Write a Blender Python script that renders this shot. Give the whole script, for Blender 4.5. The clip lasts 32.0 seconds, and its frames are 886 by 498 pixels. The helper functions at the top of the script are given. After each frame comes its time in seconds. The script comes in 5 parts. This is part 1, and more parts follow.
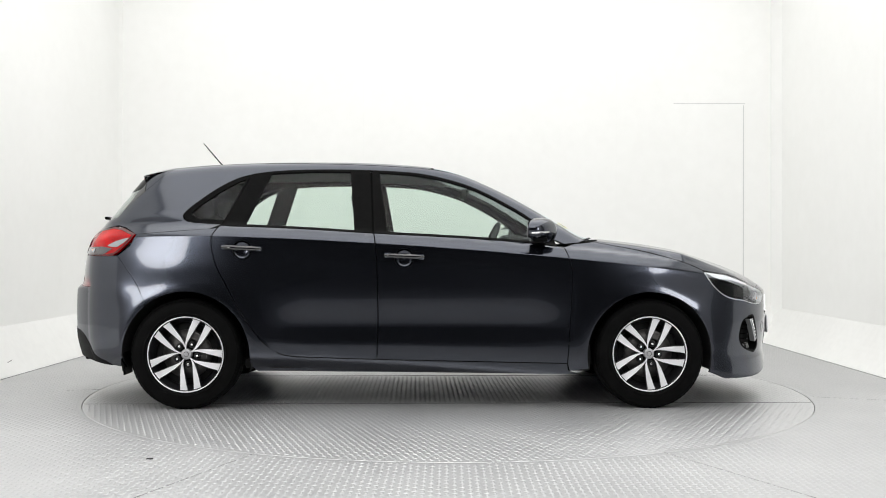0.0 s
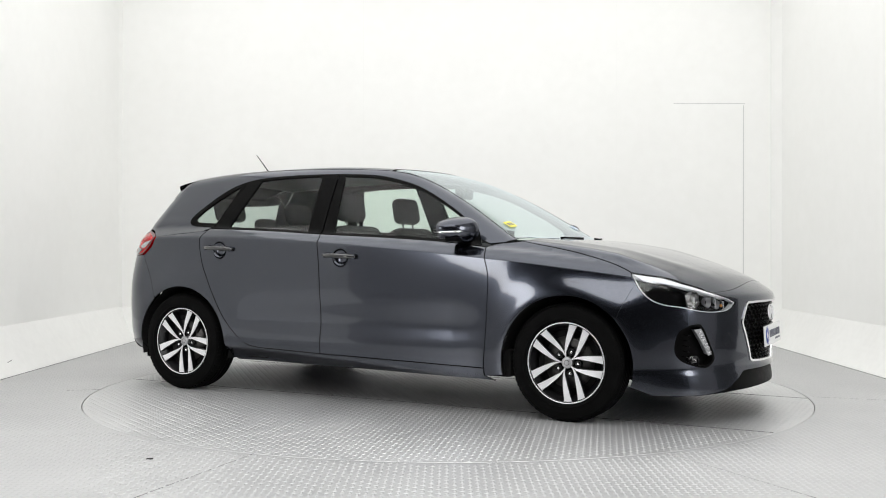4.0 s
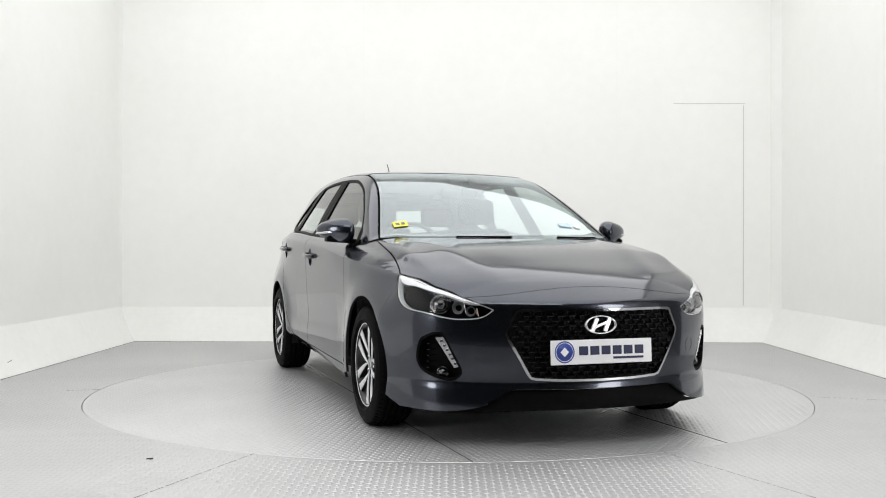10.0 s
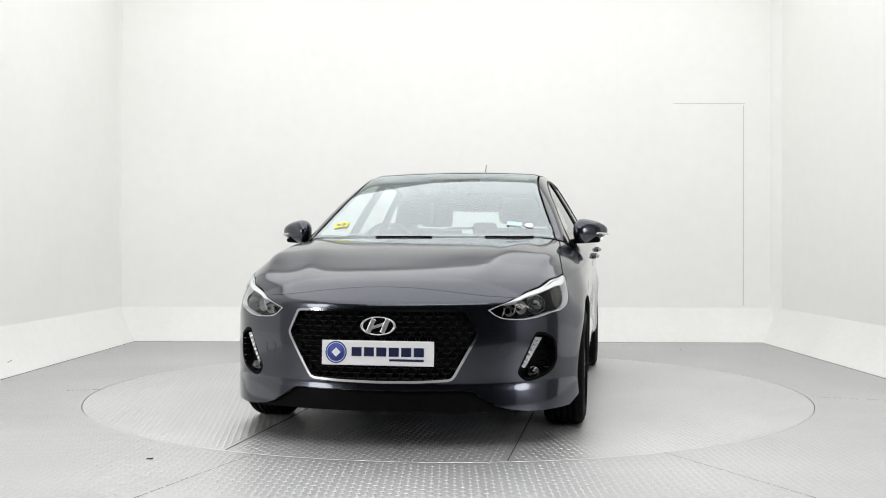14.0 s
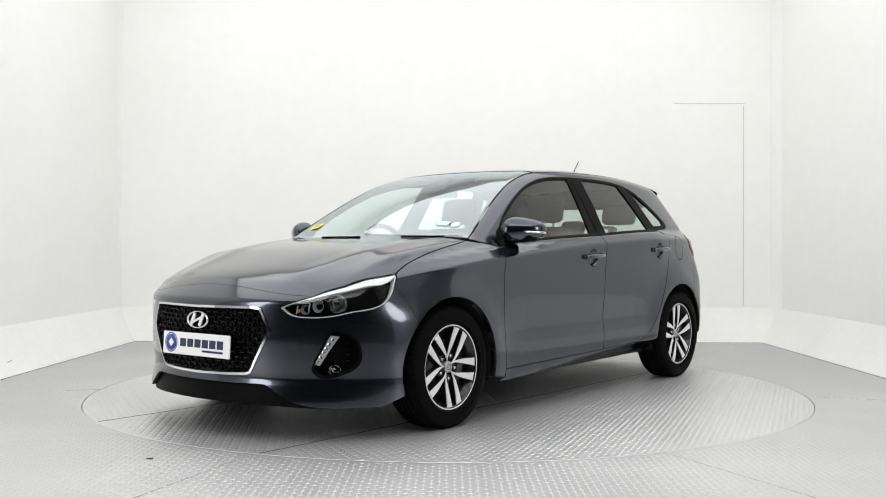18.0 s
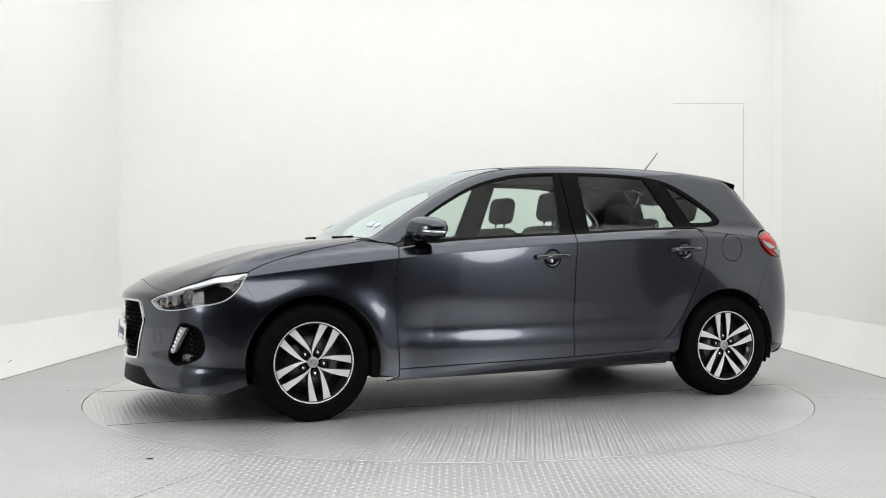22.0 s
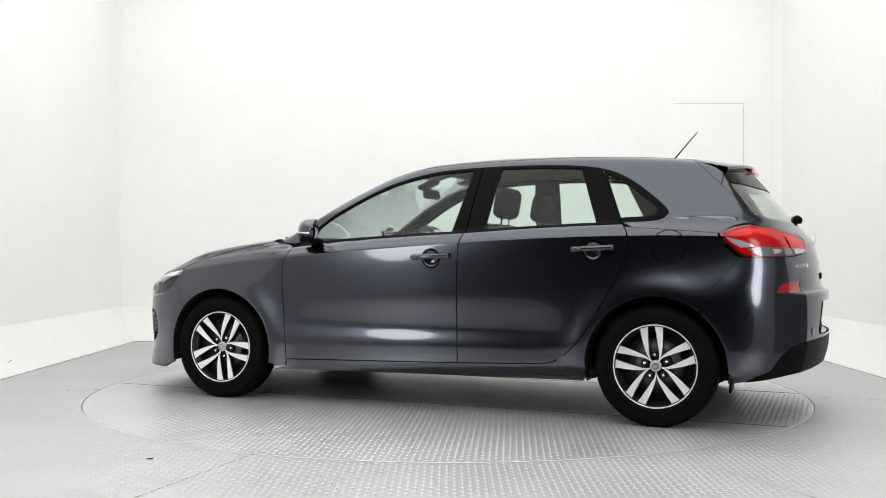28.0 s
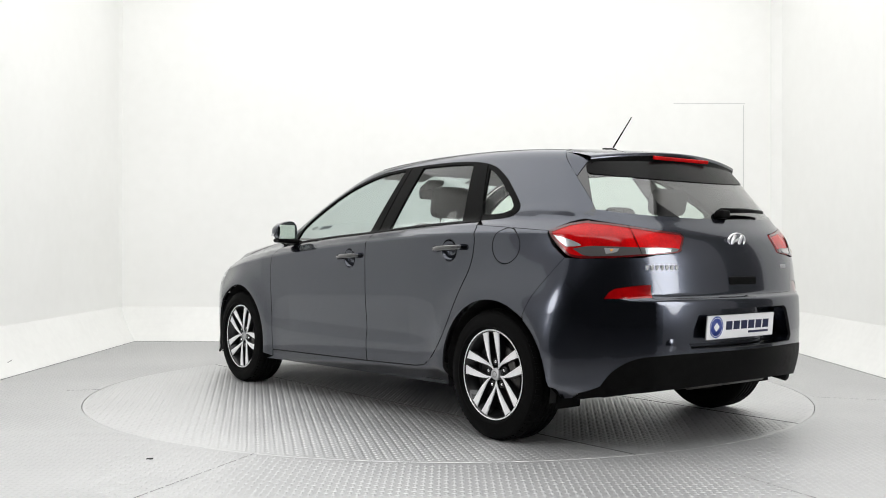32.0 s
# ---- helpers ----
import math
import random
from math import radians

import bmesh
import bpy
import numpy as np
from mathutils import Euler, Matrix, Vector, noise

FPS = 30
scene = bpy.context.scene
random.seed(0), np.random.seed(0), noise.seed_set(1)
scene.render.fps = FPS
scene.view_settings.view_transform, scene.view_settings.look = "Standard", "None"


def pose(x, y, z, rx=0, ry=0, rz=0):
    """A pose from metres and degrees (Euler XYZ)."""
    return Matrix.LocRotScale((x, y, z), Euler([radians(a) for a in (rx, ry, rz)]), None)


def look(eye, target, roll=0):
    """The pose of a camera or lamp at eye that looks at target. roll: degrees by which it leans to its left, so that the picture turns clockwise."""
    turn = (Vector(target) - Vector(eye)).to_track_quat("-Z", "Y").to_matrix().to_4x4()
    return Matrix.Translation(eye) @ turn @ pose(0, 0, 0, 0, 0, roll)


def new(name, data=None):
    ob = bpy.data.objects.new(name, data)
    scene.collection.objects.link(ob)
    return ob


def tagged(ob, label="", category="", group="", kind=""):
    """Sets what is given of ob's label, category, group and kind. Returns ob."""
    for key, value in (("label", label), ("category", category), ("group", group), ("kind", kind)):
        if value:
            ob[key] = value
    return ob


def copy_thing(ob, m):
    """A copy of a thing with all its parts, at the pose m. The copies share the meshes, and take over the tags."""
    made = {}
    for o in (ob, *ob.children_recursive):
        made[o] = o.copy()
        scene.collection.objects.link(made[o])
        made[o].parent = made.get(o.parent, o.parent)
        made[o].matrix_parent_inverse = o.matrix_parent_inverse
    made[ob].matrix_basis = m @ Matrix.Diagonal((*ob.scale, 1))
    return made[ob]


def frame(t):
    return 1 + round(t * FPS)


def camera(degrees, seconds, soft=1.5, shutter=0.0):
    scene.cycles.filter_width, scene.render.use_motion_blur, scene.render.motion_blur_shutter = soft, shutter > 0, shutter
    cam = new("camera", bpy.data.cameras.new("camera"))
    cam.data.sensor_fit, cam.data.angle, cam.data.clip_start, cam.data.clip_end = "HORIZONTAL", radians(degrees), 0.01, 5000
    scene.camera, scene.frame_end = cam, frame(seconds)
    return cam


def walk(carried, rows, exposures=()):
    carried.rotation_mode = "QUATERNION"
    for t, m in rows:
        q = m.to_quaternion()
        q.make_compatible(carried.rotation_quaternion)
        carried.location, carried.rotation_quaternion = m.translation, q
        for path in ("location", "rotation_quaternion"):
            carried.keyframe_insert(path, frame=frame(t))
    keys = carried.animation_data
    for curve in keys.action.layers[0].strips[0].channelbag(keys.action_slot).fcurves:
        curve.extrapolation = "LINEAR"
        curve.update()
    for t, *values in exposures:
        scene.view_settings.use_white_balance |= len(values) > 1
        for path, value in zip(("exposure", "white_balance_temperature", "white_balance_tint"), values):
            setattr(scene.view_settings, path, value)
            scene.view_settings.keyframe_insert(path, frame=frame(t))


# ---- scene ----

# Still camera at the open end of a white photo booth; the car turns on a disc.
EYE = (0.003, -6.404, 0.899)
cam = camera(48.99, 32.0, soft=1.0)
STILL = look(EYE, (EYE[0] - 0.0054, EYE[1] + 1.0, EYE[2] + 0.0026), 0.09)
walk(cam, [(0.0, STILL), (32.0, STILL)], exposures=[(0.0, 0.07), (3.0, 0.03), (6.0, -0.09), (9.0, -0.07), (13.0, -0.04), (17.0, -0.01), (20.0, -0.09), (24.0, -0.01), (28.0, 0.04), (32.0, 0.06)])

# ---- world and light ----
world = bpy.data.worlds.new("world")
scene.world = world
world.use_nodes = True
world.node_tree.nodes["Background"].inputs[0].default_value = (0.8, 0.9, 1.0, 1)
world.node_tree.nodes["Background"].inputs[1].default_value = 0.05


def area_lamp(name, where, target, sx, sy, watts, colour=(1, 1, 1), shape="RECTANGLE"):
    data = bpy.data.lights.new(name, "AREA")
    data.shape, data.size, data.size_y, data.energy, data.color = shape, sx, sy, watts, colour
    ob = new(name, data)
    ob.matrix_world = look(where, target)
    return ob


area_lamp("ceiling_softbox", (0, -0.58, 4.12), (0, -0.58, 0), 6.4, 7.05, 205, (1.0, 1.0, 1.0))
# added fill, unseen, over the open end: evens the back wall, brightens the nose
area_lamp("front_fill", (0, -4.75, 3.75), (0, 1.2, 1.0), 4.8, 1.0, 66, (1.0, 1.0, 1.0))
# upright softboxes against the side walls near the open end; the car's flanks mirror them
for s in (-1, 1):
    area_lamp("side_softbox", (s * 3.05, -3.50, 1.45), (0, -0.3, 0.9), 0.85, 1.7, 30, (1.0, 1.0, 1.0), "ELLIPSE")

# ---- materials ----


def material(name, base, rough=0.5, metal=0.0, coat=0.0, **more):
    m = bpy.data.materials.new(name)
    m.use_nodes = True
    b = m.node_tree.nodes["Principled BSDF"]
    b.inputs["Base Color"].default_value = (*base, 1)
    b.inputs["Roughness"].default_value = rough
    b.inputs["Metallic"].default_value = metal
    b.inputs["Coat Weight"].default_value = coat
    b.inputs["Coat Roughness"].default_value = 0.03
    for k, v in more.items():
        b.inputs[k].default_value = v
    return m


def vary(m, scale, low, high, rough=None, bump=0.0, detail=6.0, stretch=(1, 1, 1), second=None):
    """Colour (and roughness) that drifts between two values at one scale, with an optional finer relief."""
    nt = m.node_tree
    b = nt.nodes["Principled BSDF"]
    co = nt.nodes.new("ShaderNodeTexCoord")
    mp = nt.nodes.new("ShaderNodeMapping")
    mp.inputs["Scale"].default_value = stretch
    nt.links.new(co.outputs["Object"], mp.inputs[0])
    n = nt.nodes.new("ShaderNodeTexNoise")
    n.inputs["Scale"].default_value, n.inputs["Detail"].default_value = scale, detail
    nt.links.new(mp.outputs[0], n.inputs["Vector"])
    source = n.outputs["Fac"]
    n2 = nt.nodes.new("ShaderNodeTexNoise")
    n2.inputs["Scale"].default_value, n2.inputs["Detail"].default_value = second or scale * 14, 4
    nt.links.new(mp.outputs[0], n2.inputs["Vector"])
    mix = nt.nodes.new("ShaderNodeMath")
    mix.operation = "MULTIPLY_ADD"
    mix.inputs[1].default_value = 0.35
    nt.links.new(n2.outputs["Fac"], mix.inputs[0])
    sc = nt.nodes.new("ShaderNodeMath")
    sc.operation = "MULTIPLY"
    sc.inputs[1].default_value = 0.65
    nt.links.new(source, sc.inputs[0])
    nt.links.new(sc.outputs[0], mix.inputs[2])
    ramp = nt.nodes.new("ShaderNodeValToRGB")
    ramp.color_ramp.elements[0].position, ramp.color_ramp.elements[1].position = 0.3, 0.7
    ramp.color_ramp.elements[0].color, ramp.color_ramp.elements[1].color = (*low, 1), (*high, 1)
    nt.links.new(mix.outputs[0], ramp.inputs[0])
    nt.links.new(ramp.outputs[0], b.inputs["Base Color"])
    if rough:
        mr = nt.nodes.new("ShaderNodeMapRange")
        mr.inputs["From Min"].default_value, mr.inputs["From Max"].default_value = 0.3, 0.7
        mr.inputs["To Min"].default_value, mr.inputs["To Max"].default_value = rough
        nt.links.new(mix.outputs[0], mr.inputs["Value"])
        nt.links.new(mr.outputs[0], b.inputs["Roughness"])
    if bump:
        bp = nt.nodes.new("ShaderNodeBump")
        bp.inputs["Strength"].default_value, bp.inputs["Distance"].default_value = bump, 0.002
        nt.links.new(n2.outputs["Fac"], bp.inputs["Height"])
        nt.links.new(bp.outputs[0], b.inputs["Normal"])
    return m


def glass_material(name, tint, rough=0.0, least=0.03, gain=0.9, power=4.0, sheen=(1, 1, 1)):
    m = bpy.data.materials.new(name)
    m.use_nodes = True
    nt = m.node_tree
    nt.nodes.clear()
    out = nt.nodes.new("ShaderNodeOutputMaterial")
    tr = nt.nodes.new("ShaderNodeBsdfTransparent")
    tr.inputs[0].default_value = (*tint, 1)
    gl = nt.nodes.new("ShaderNodeBsdfGlossy")
    gl.inputs["Roughness"].default_value = rough
    gl.inputs[0].default_value = (*sheen, 1)
    lw = nt.nodes.new("ShaderNodeLayerWeight")
    lw.inputs[0].default_value = 0.5
    pw = nt.nodes.new("ShaderNodeMath")
    pw.operation = "POWER"
    pw.inputs[1].default_value = power
    nt.links.new(lw.outputs["Facing"], pw.inputs[0])
    fr = nt.nodes.new("ShaderNodeMath")
    fr.operation = "MULTIPLY_ADD"
    fr.inputs[1].default_value, fr.inputs[2].default_value = gain, least
    nt.links.new(pw.outputs[0], fr.inputs[0])
    mx = nt.nodes.new("ShaderNodeMixShader")
    nt.links.new(fr.outputs[0], mx.inputs[0])
    nt.links.new(tr.outputs[0], mx.inputs[1])
    nt.links.new(gl.outputs[0], mx.inputs[2])
    nt.links.new(mx.outputs[0], out.inputs[0])
    return m


WALL = vary(material("white_wall_paint", (0.82, 0.82, 0.8), 0.6), 0.7, (0.86, 0.86, 0.838), (0.91, 0.91, 0.892), (0.5, 0.65), 0.05)
COVE = vary(material("white_cove_paint", (0.84, 0.84, 0.82), 0.5), 1.2, (0.80, 0.80, 0.78), (0.88, 0.88, 0.86), (0.45, 0.6), 0.05)
GROOVE = material("groove_grey", (0.62, 0.62, 0.61), 0.8)
DARK_HALL = vary(material("dark_hall", (0.03, 0.03, 0.033), 0.8), 0.8, (0.010, 0.010, 0.011), (0.022, 0.022, 0.024))
GREY_WALL = vary(material("grey_wall_end", (0.2, 0.2, 0.2), 0.7), 0.9, (0.36, 0.36, 0.365), (0.44, 0.44, 0.445), (0.6, 0.75))
DARK_PANEL = vary(material("charcoal_panel", (0.06, 0.06, 0.062), 0.7), 0.9, (0.11, 0.11, 0.112), (0.15, 0.15, 0.152), (0.6, 0.75))
HALL_FLOOR = vary(material("hall_floor_dark", (0.05, 0.05, 0.05), 0.8), 1.5, (0.035, 0.035, 0.036), (0.06, 0.06, 0.061), (0.7, 0.85))
PLATE = vary(material("tread_plate", (0.6, 0.6, 0.6), 0.42, 0.7), 1.1, (0.51, 0.51, 0.515), (0.61, 0.61, 0.61), (0.42, 0.54), 0.08, second=40)
PLATE_DISC = vary(material("tread_plate_disc", (0.6, 0.6, 0.6), 0.4, 0.68), 1.3, (0.58, 0.58, 0.585), (0.69, 0.69, 0.69), (0.33, 0.43), 0.08, second=40)
JOINT_WHITE = material("joint_white", (0.85, 0.85, 0.83), 0.8)
JOINT = material("joint_grey", (0.28, 0.28, 0.28), 0.8)
SEAM = material("seam_dirt", (0.06, 0.06, 0.06), 0.9)
PAINT = material("slate_grey_metallic", (0.050, 0.055, 0.070), 0.21, 0.95, 0.9, **{"Specular Tint": (0.6, 0.6, 0.62, 1)})
PAINT.node_tree.nodes["Principled BSDF"].inputs["Coat Roughness"].default_value = 0.05
BLACK = vary(material("black_plastic", (0.012, 0.012, 0.012), 0.5, **{"Specular IOR Level": 0.03}), 30, (0.003, 0.003, 0.003), (0.006, 0.006, 0.006), (0.35, 0.5), 0.1)
GRILLE_BLACK = material("grille_black", (0.0025, 0.0025, 0.0025), 0.3, **{"Specular IOR Level": 0.2})
SPOILER_BLACK = material("spoiler_black", (0.003, 0.003, 0.003), 0.25, **{"Specular IOR Level": 0.08})
GLOSS = material("gloss_black", (0.004, 0.004, 0.0045), 0.12, 0.0, 1.0)
RUBBER = vary(material("tyre_rubber", (0.02, 0.02, 0.02), 0.65, **{"Specular IOR Level": 0.03}), 12, (0.0025, 0.0025, 0.0025), (0.006, 0.006, 0.006), (0.45, 0.7), 0.2)
CHROME = material("chrome", (0.75, 0.75, 0.76), 0.08, 1.0)
ALLOY = vary(material("machined_alloy", (0.8, 0.8, 0.81), 0.35, 0.35), 20, (0.80, 0.80, 0.81), (0.88, 0.88, 0.89), (0.28, 0.40))
ALLOY_DARK = material("wheel_dark_grey", (0.010, 0.010, 0.011), 0.35, 0.4, 0.5)
STEEL = vary(material("brake_steel", (0.3, 0.29, 0.28), 0.45, 0.9), 30, (0.05, 0.048, 0.047), (0.12, 0.115, 0.11))
SIDE_GLASS = glass_material("side_glass", (0.80, 0.88, 0.83), least=0.02)
REAR_GLASS = glass_material("rear_glass", (0.68, 0.74, 0.71), least=0.11)
SCREEN_GLASS = glass_material("windscreen_glass", (0.82, 0.89, 0.90), least=0.22, sheen=(0.90, 0.97, 1.0))
CLEAR = glass_material("clear_lens", (0.93, 0.94, 0.95))
RED = vary(material("red_lens", (0.60, 0.002, 0.003), 0.15, 0.0, 0.15, **{"Specular IOR Level": 0.25}), 9, (0.24, 0.001, 0.002), (0.66, 0.002, 0.003), None, 0.0, detail=2)
SMOKED = material("smoked_lens", (0.10, 0.095, 0.095), 0.15, 0.3, 1.0)
RED_FOG = vary(material("fog_red_lens", (0.3, 0.002, 0.003), 0.12, 0.0, 0.6), 14, (0.12, 0.001, 0.002), (0.42, 0.002, 0.003), None, 0.0, detail=2)
RED_DEEP = material("deep_red_lens", (0.09, 0.003, 0.004), 0.15, 0.0, 0.5)
LED_LENS = material("led_lens", (0.42, 0.43, 0.44), 0.18, 0.4, 1.0)
WHITE_LENS = material("white_lens", (0.90, 0.91, 0.92), 0.2, 0.0, 1.0)
SEAT = vary(material("dark_seat_cloth", (0.02, 0.02, 0.022), 0.9), 60, (0.005, 0.005, 0.0055), (0.011, 0.011, 0.012), None, 0.2)
TRIM = vary(material("cabin_trim", (0.03, 0.03, 0.032), 0.7), 50, (0.02, 0.02, 0.022), (0.038, 0.038, 0.04), None, 0.1)
LINER = material("headliner_grey", (0.16, 0.16, 0.16), 0.9)
BADGE = material("badge_chrome", (0.86, 0.86, 0.87), 0.28, 0.85)
CAP = material("satin_silver", (0.42, 0.42, 0.43), 0.4, 0.7)
PLATE_WHITE = material("plate_white", (0.88, 0.88, 0.885), 0.3, 0.0, 0.5)
NAVY = material("navy_print", (0.010, 0.014, 0.055), 0.4)
BLUE = material("blue_print", (0.03, 0.06, 0.30), 0.4)
AMBER = material("amber_bulb", (0.75, 0.28, 0.03), 0.3, 0.0, 0.6)
YELLOW = material("yellow_sticker", (0.78, 0.72, 0.08), 0.5)
PALE_BLUE = material("pale_blue_paper", (0.50, 0.64, 0.82), 0.5)
UNDER = material("underbody_black", (0.004, 0.004, 0.004), 0.9)

# ---- mesh helpers ----


def mesh_of(name, verts, faces, mat, smooth=False):
    me = bpy.data.meshes.new(name)
    me.from_pydata([tuple(v) for v in verts], [], [tuple(f) for f in faces])
    me.materials.append(mat)
    if smooth:
        me.polygons.foreach_set("use_smooth", [True] * len(me.polygons))
    me.update()
    return me


def part(name, bm, mat, parent, label=""):
    """Links a bmesh (or a finished mesh) as one mesh object under a thing or a part."""
    if isinstance(bm, bmesh.types.BMesh):
        me = bpy.data.meshes.new(name)
        bm.normal_update()
        bm.to_mesh(me)
        bm.free()
        me.materials.append(mat)
    else:
        me = bm
    ob = new(name, me)
    ob.parent = parent
    if label:
        ob["label"] = label
    return ob


def box(sx, sy, sz, m=None, bevel=0.0, seg=2):
    bm = bmesh.new()
    bmesh.ops.create_cube(bm, size=1, matrix=(m or Matrix()) @ Matrix.Diagonal((sx, sy, sz, 1)))
    if bevel:
        bmesh.ops.bevel(bm, geom=bm.edges[:], offset=bevel, segments=seg, affect="EDGES", profile=0.5)
    return bm


def add_box(bm, sx, sy, sz, m, bevel=0.0, seg=2):
    made = bmesh.ops.create_cube(bm, size=1, matrix=m @ Matrix.Diagonal((sx, sy, sz, 1)))
    if bevel:
        edges = list({e for v in made["verts"] for e in v.link_edges})
        bmesh.ops.bevel(bm, geom=edges, offset=bevel, segments=seg, affect="EDGES", profile=0.5)


def smooth_all(ob, angle=None):
    ob.data.polygons.foreach_set("use_smooth", [True] * len(ob.data.polygons))
    if angle:
        ob.data.set_sharp_from_angle(angle=radians(angle))
    return ob


def lathe(profile, seg=48, axis="y", mat=None, name="lathe", close=False):
    """Turns (radius, along) pairs about an axis."""
    verts, faces = [], []
    n = len(profile)
    for i in range(seg):
        a = 2 * math.pi * i / seg
        for r, h in profile:
            p = (r * math.cos(a), h, r * math.sin(a)) if axis == "y" else (r * math.cos(a), r * math.sin(a), h)
            verts.append(p)
    for i in range(seg):
        j = (i + 1) % seg
        for k in range(n if close else n - 1):
            l = (k + 1) % n
            f = (i * n + k, i * n + l, j * n + l, j * n + k)
            faces.append(f)
    return mesh_of(name, verts, faces, mat, True)


def tube(points, radius, mat, name, seg=8, taper=1.0):
    verts, faces = [], []
    pts = [Vector(p) for p in points]
    for i, p in enumerate(pts):
        d = (pts[min(i + 1, len(pts) - 1)] - pts[max(i - 1, 0)]).normalized()
        q = d.to_track_quat("Z", "Y")
        r = radius * (1 + (taper - 1) * i / max(1, len(pts) - 1))
        for k in range(seg):
            a = 2 * math.pi * k / seg
            verts.append(p + q @ Vector((r * math.cos(a), r * math.sin(a), 0)))
    n = len(pts)
    for i in range(n - 1):
        for k in range(seg):
            l = (k + 1) % seg
            faces.append((i * seg + k, i * seg + l, (i + 1) * seg + l, (i + 1) * seg + k))
    faces.append(tuple(range(seg))[::-1])
    faces.append(tuple(range((n - 1) * seg, n * seg)))
    return mesh_of(name, verts, faces, mat, True)


# ---- the booth ----
WX, YB, TOP = 3.32, 3.44, 4.2
YOPEN = -4.2
YW, YE, YD = -2.2, -1.15, -2.05
CH = 0.16


def wall(name, a, b, z0, z1, mat, thick=0.12):
    """An upright wall from a to b (plan points); its inner face is on the left of a to b."""
    a, b = Vector((*a, 0)), Vector((*b, 0))
    d = (b - a).normalized()
    n = Vector((d.y, -d.x, 0)) * thick
    vs = [a, b, b + n, a + n]
    verts = [(v.x, v.y, z) for z in (z0, z1) for v in vs]
    faces = [(0, 3, 2, 1), (4, 5, 6, 7), (0, 1, 5, 4), (1, 2, 6, 5), (2, 3, 7, 6), (3, 0, 4, 7)]
    return tagged(new(name, mesh_of(name, verts, faces, mat)), "smooth white painted booth wall", "wall", kind="structure")


wall("wall_east", (WX, YE), (WX, YB - CH), 0, TOP, WALL)
# both returns lie out of view and are toned darker than the white walls
wall("wall_east_return", (WX, YOPEN), (WX, YD), 0, TOP, GREY_WALL)
wall("wall_east_panel", (WX, YD), (WX, YE), 0, TOP, DARK_PANEL)
wall("wall_north_east", (WX, YB - CH), (WX - CH * 0.35, YB), 0, TOP, WALL)
wall("wall_north", (WX - CH * 0.35, YB), (-WX + CH * 0.1, YB), 0, TOP, WALL)
wall("wall_north_west", (-WX + CH * 0.1, YB), (-WX, YB - CH * 0.3), 0, TOP, WALL)
wall("wall_west", (-WX, YB - CH * 0.3), (-WX, YW), 0, TOP, WALL)
wall("wall_west_return", (-WX, YW), (-WX, YOPEN), 0, TOP, GREY_WALL)
tagged(bpy.data.objects["wall_east_panel"], "dark grey panel in the booth's side", "wall", kind="structure")
for nm in ("wall_east_return", "wall_west_return"):
    tagged(bpy.data.objects[nm], "booth wall at the open end, out of view, toned grey", "wall", kind="structure")

# sloped skirting that runs round the three walls
CZ, CD = 0.335, 0.205


def cove():
    prof = [(CD, 0.0), (CD * 0.97, 0.012)] + [(CD * 0.97 * (1 - s) - 0.012 * math.sin(s * math.pi), 0.012 + (CZ - 0.012) * s) for s in np.linspace(0.1, 1, 8)]
    path = [((-WX, YW), (1, 0)), ((-WX, YB), (1, -1)), ((WX, YB), (-1, -1)), ((WX, YE), (-1, 0))]
    verts, faces = [], []
    for (x, y), (ox, oy) in path:
        for d, z in prof:
            d += 0.004
            verts.append((x + ox * d, y + oy * d, z))
        verts.append((x - ox * 0.05, y - oy * 0.05, CZ))
        verts.append((x - ox * 0.05, y - oy * 0.05, 0))
    n = len(prof) + 2
    for i in range(3):
        for k in range(n):
            l = (k + 1) % n
            faces.append((i * n + k, (i + 1) * n + k, (i + 1) * n + l, i * n + l))
    return tagged(new("baseboard", mesh_of("baseboard", verts, faces, COVE)), "white sloped skirting round the booth floor", "skirting", kind="structure")


cove()
tagged(new("ceiling", mesh_of("ceiling", [(x, y, z) for z in (TOP, TOP + 0.1) for x, y in ((-WX - 0.1, YOPEN), (WX + 0.1, YOPEN), (WX + 0.1, YB + 0.1), (-WX - 0.1, YB + 0.1))],
       [(0, 1, 2, 3), (7, 6, 5, 4), (0, 4, 5, 1), (1, 5, 6, 2), (2, 6, 7, 3), (3, 7, 4, 0)], WALL)), "white booth ceiling", "ceiling", kind="structure")

# the dark hall in which the booth stands open
HX, HY, HZ = 7.0, -11.0, 5.0


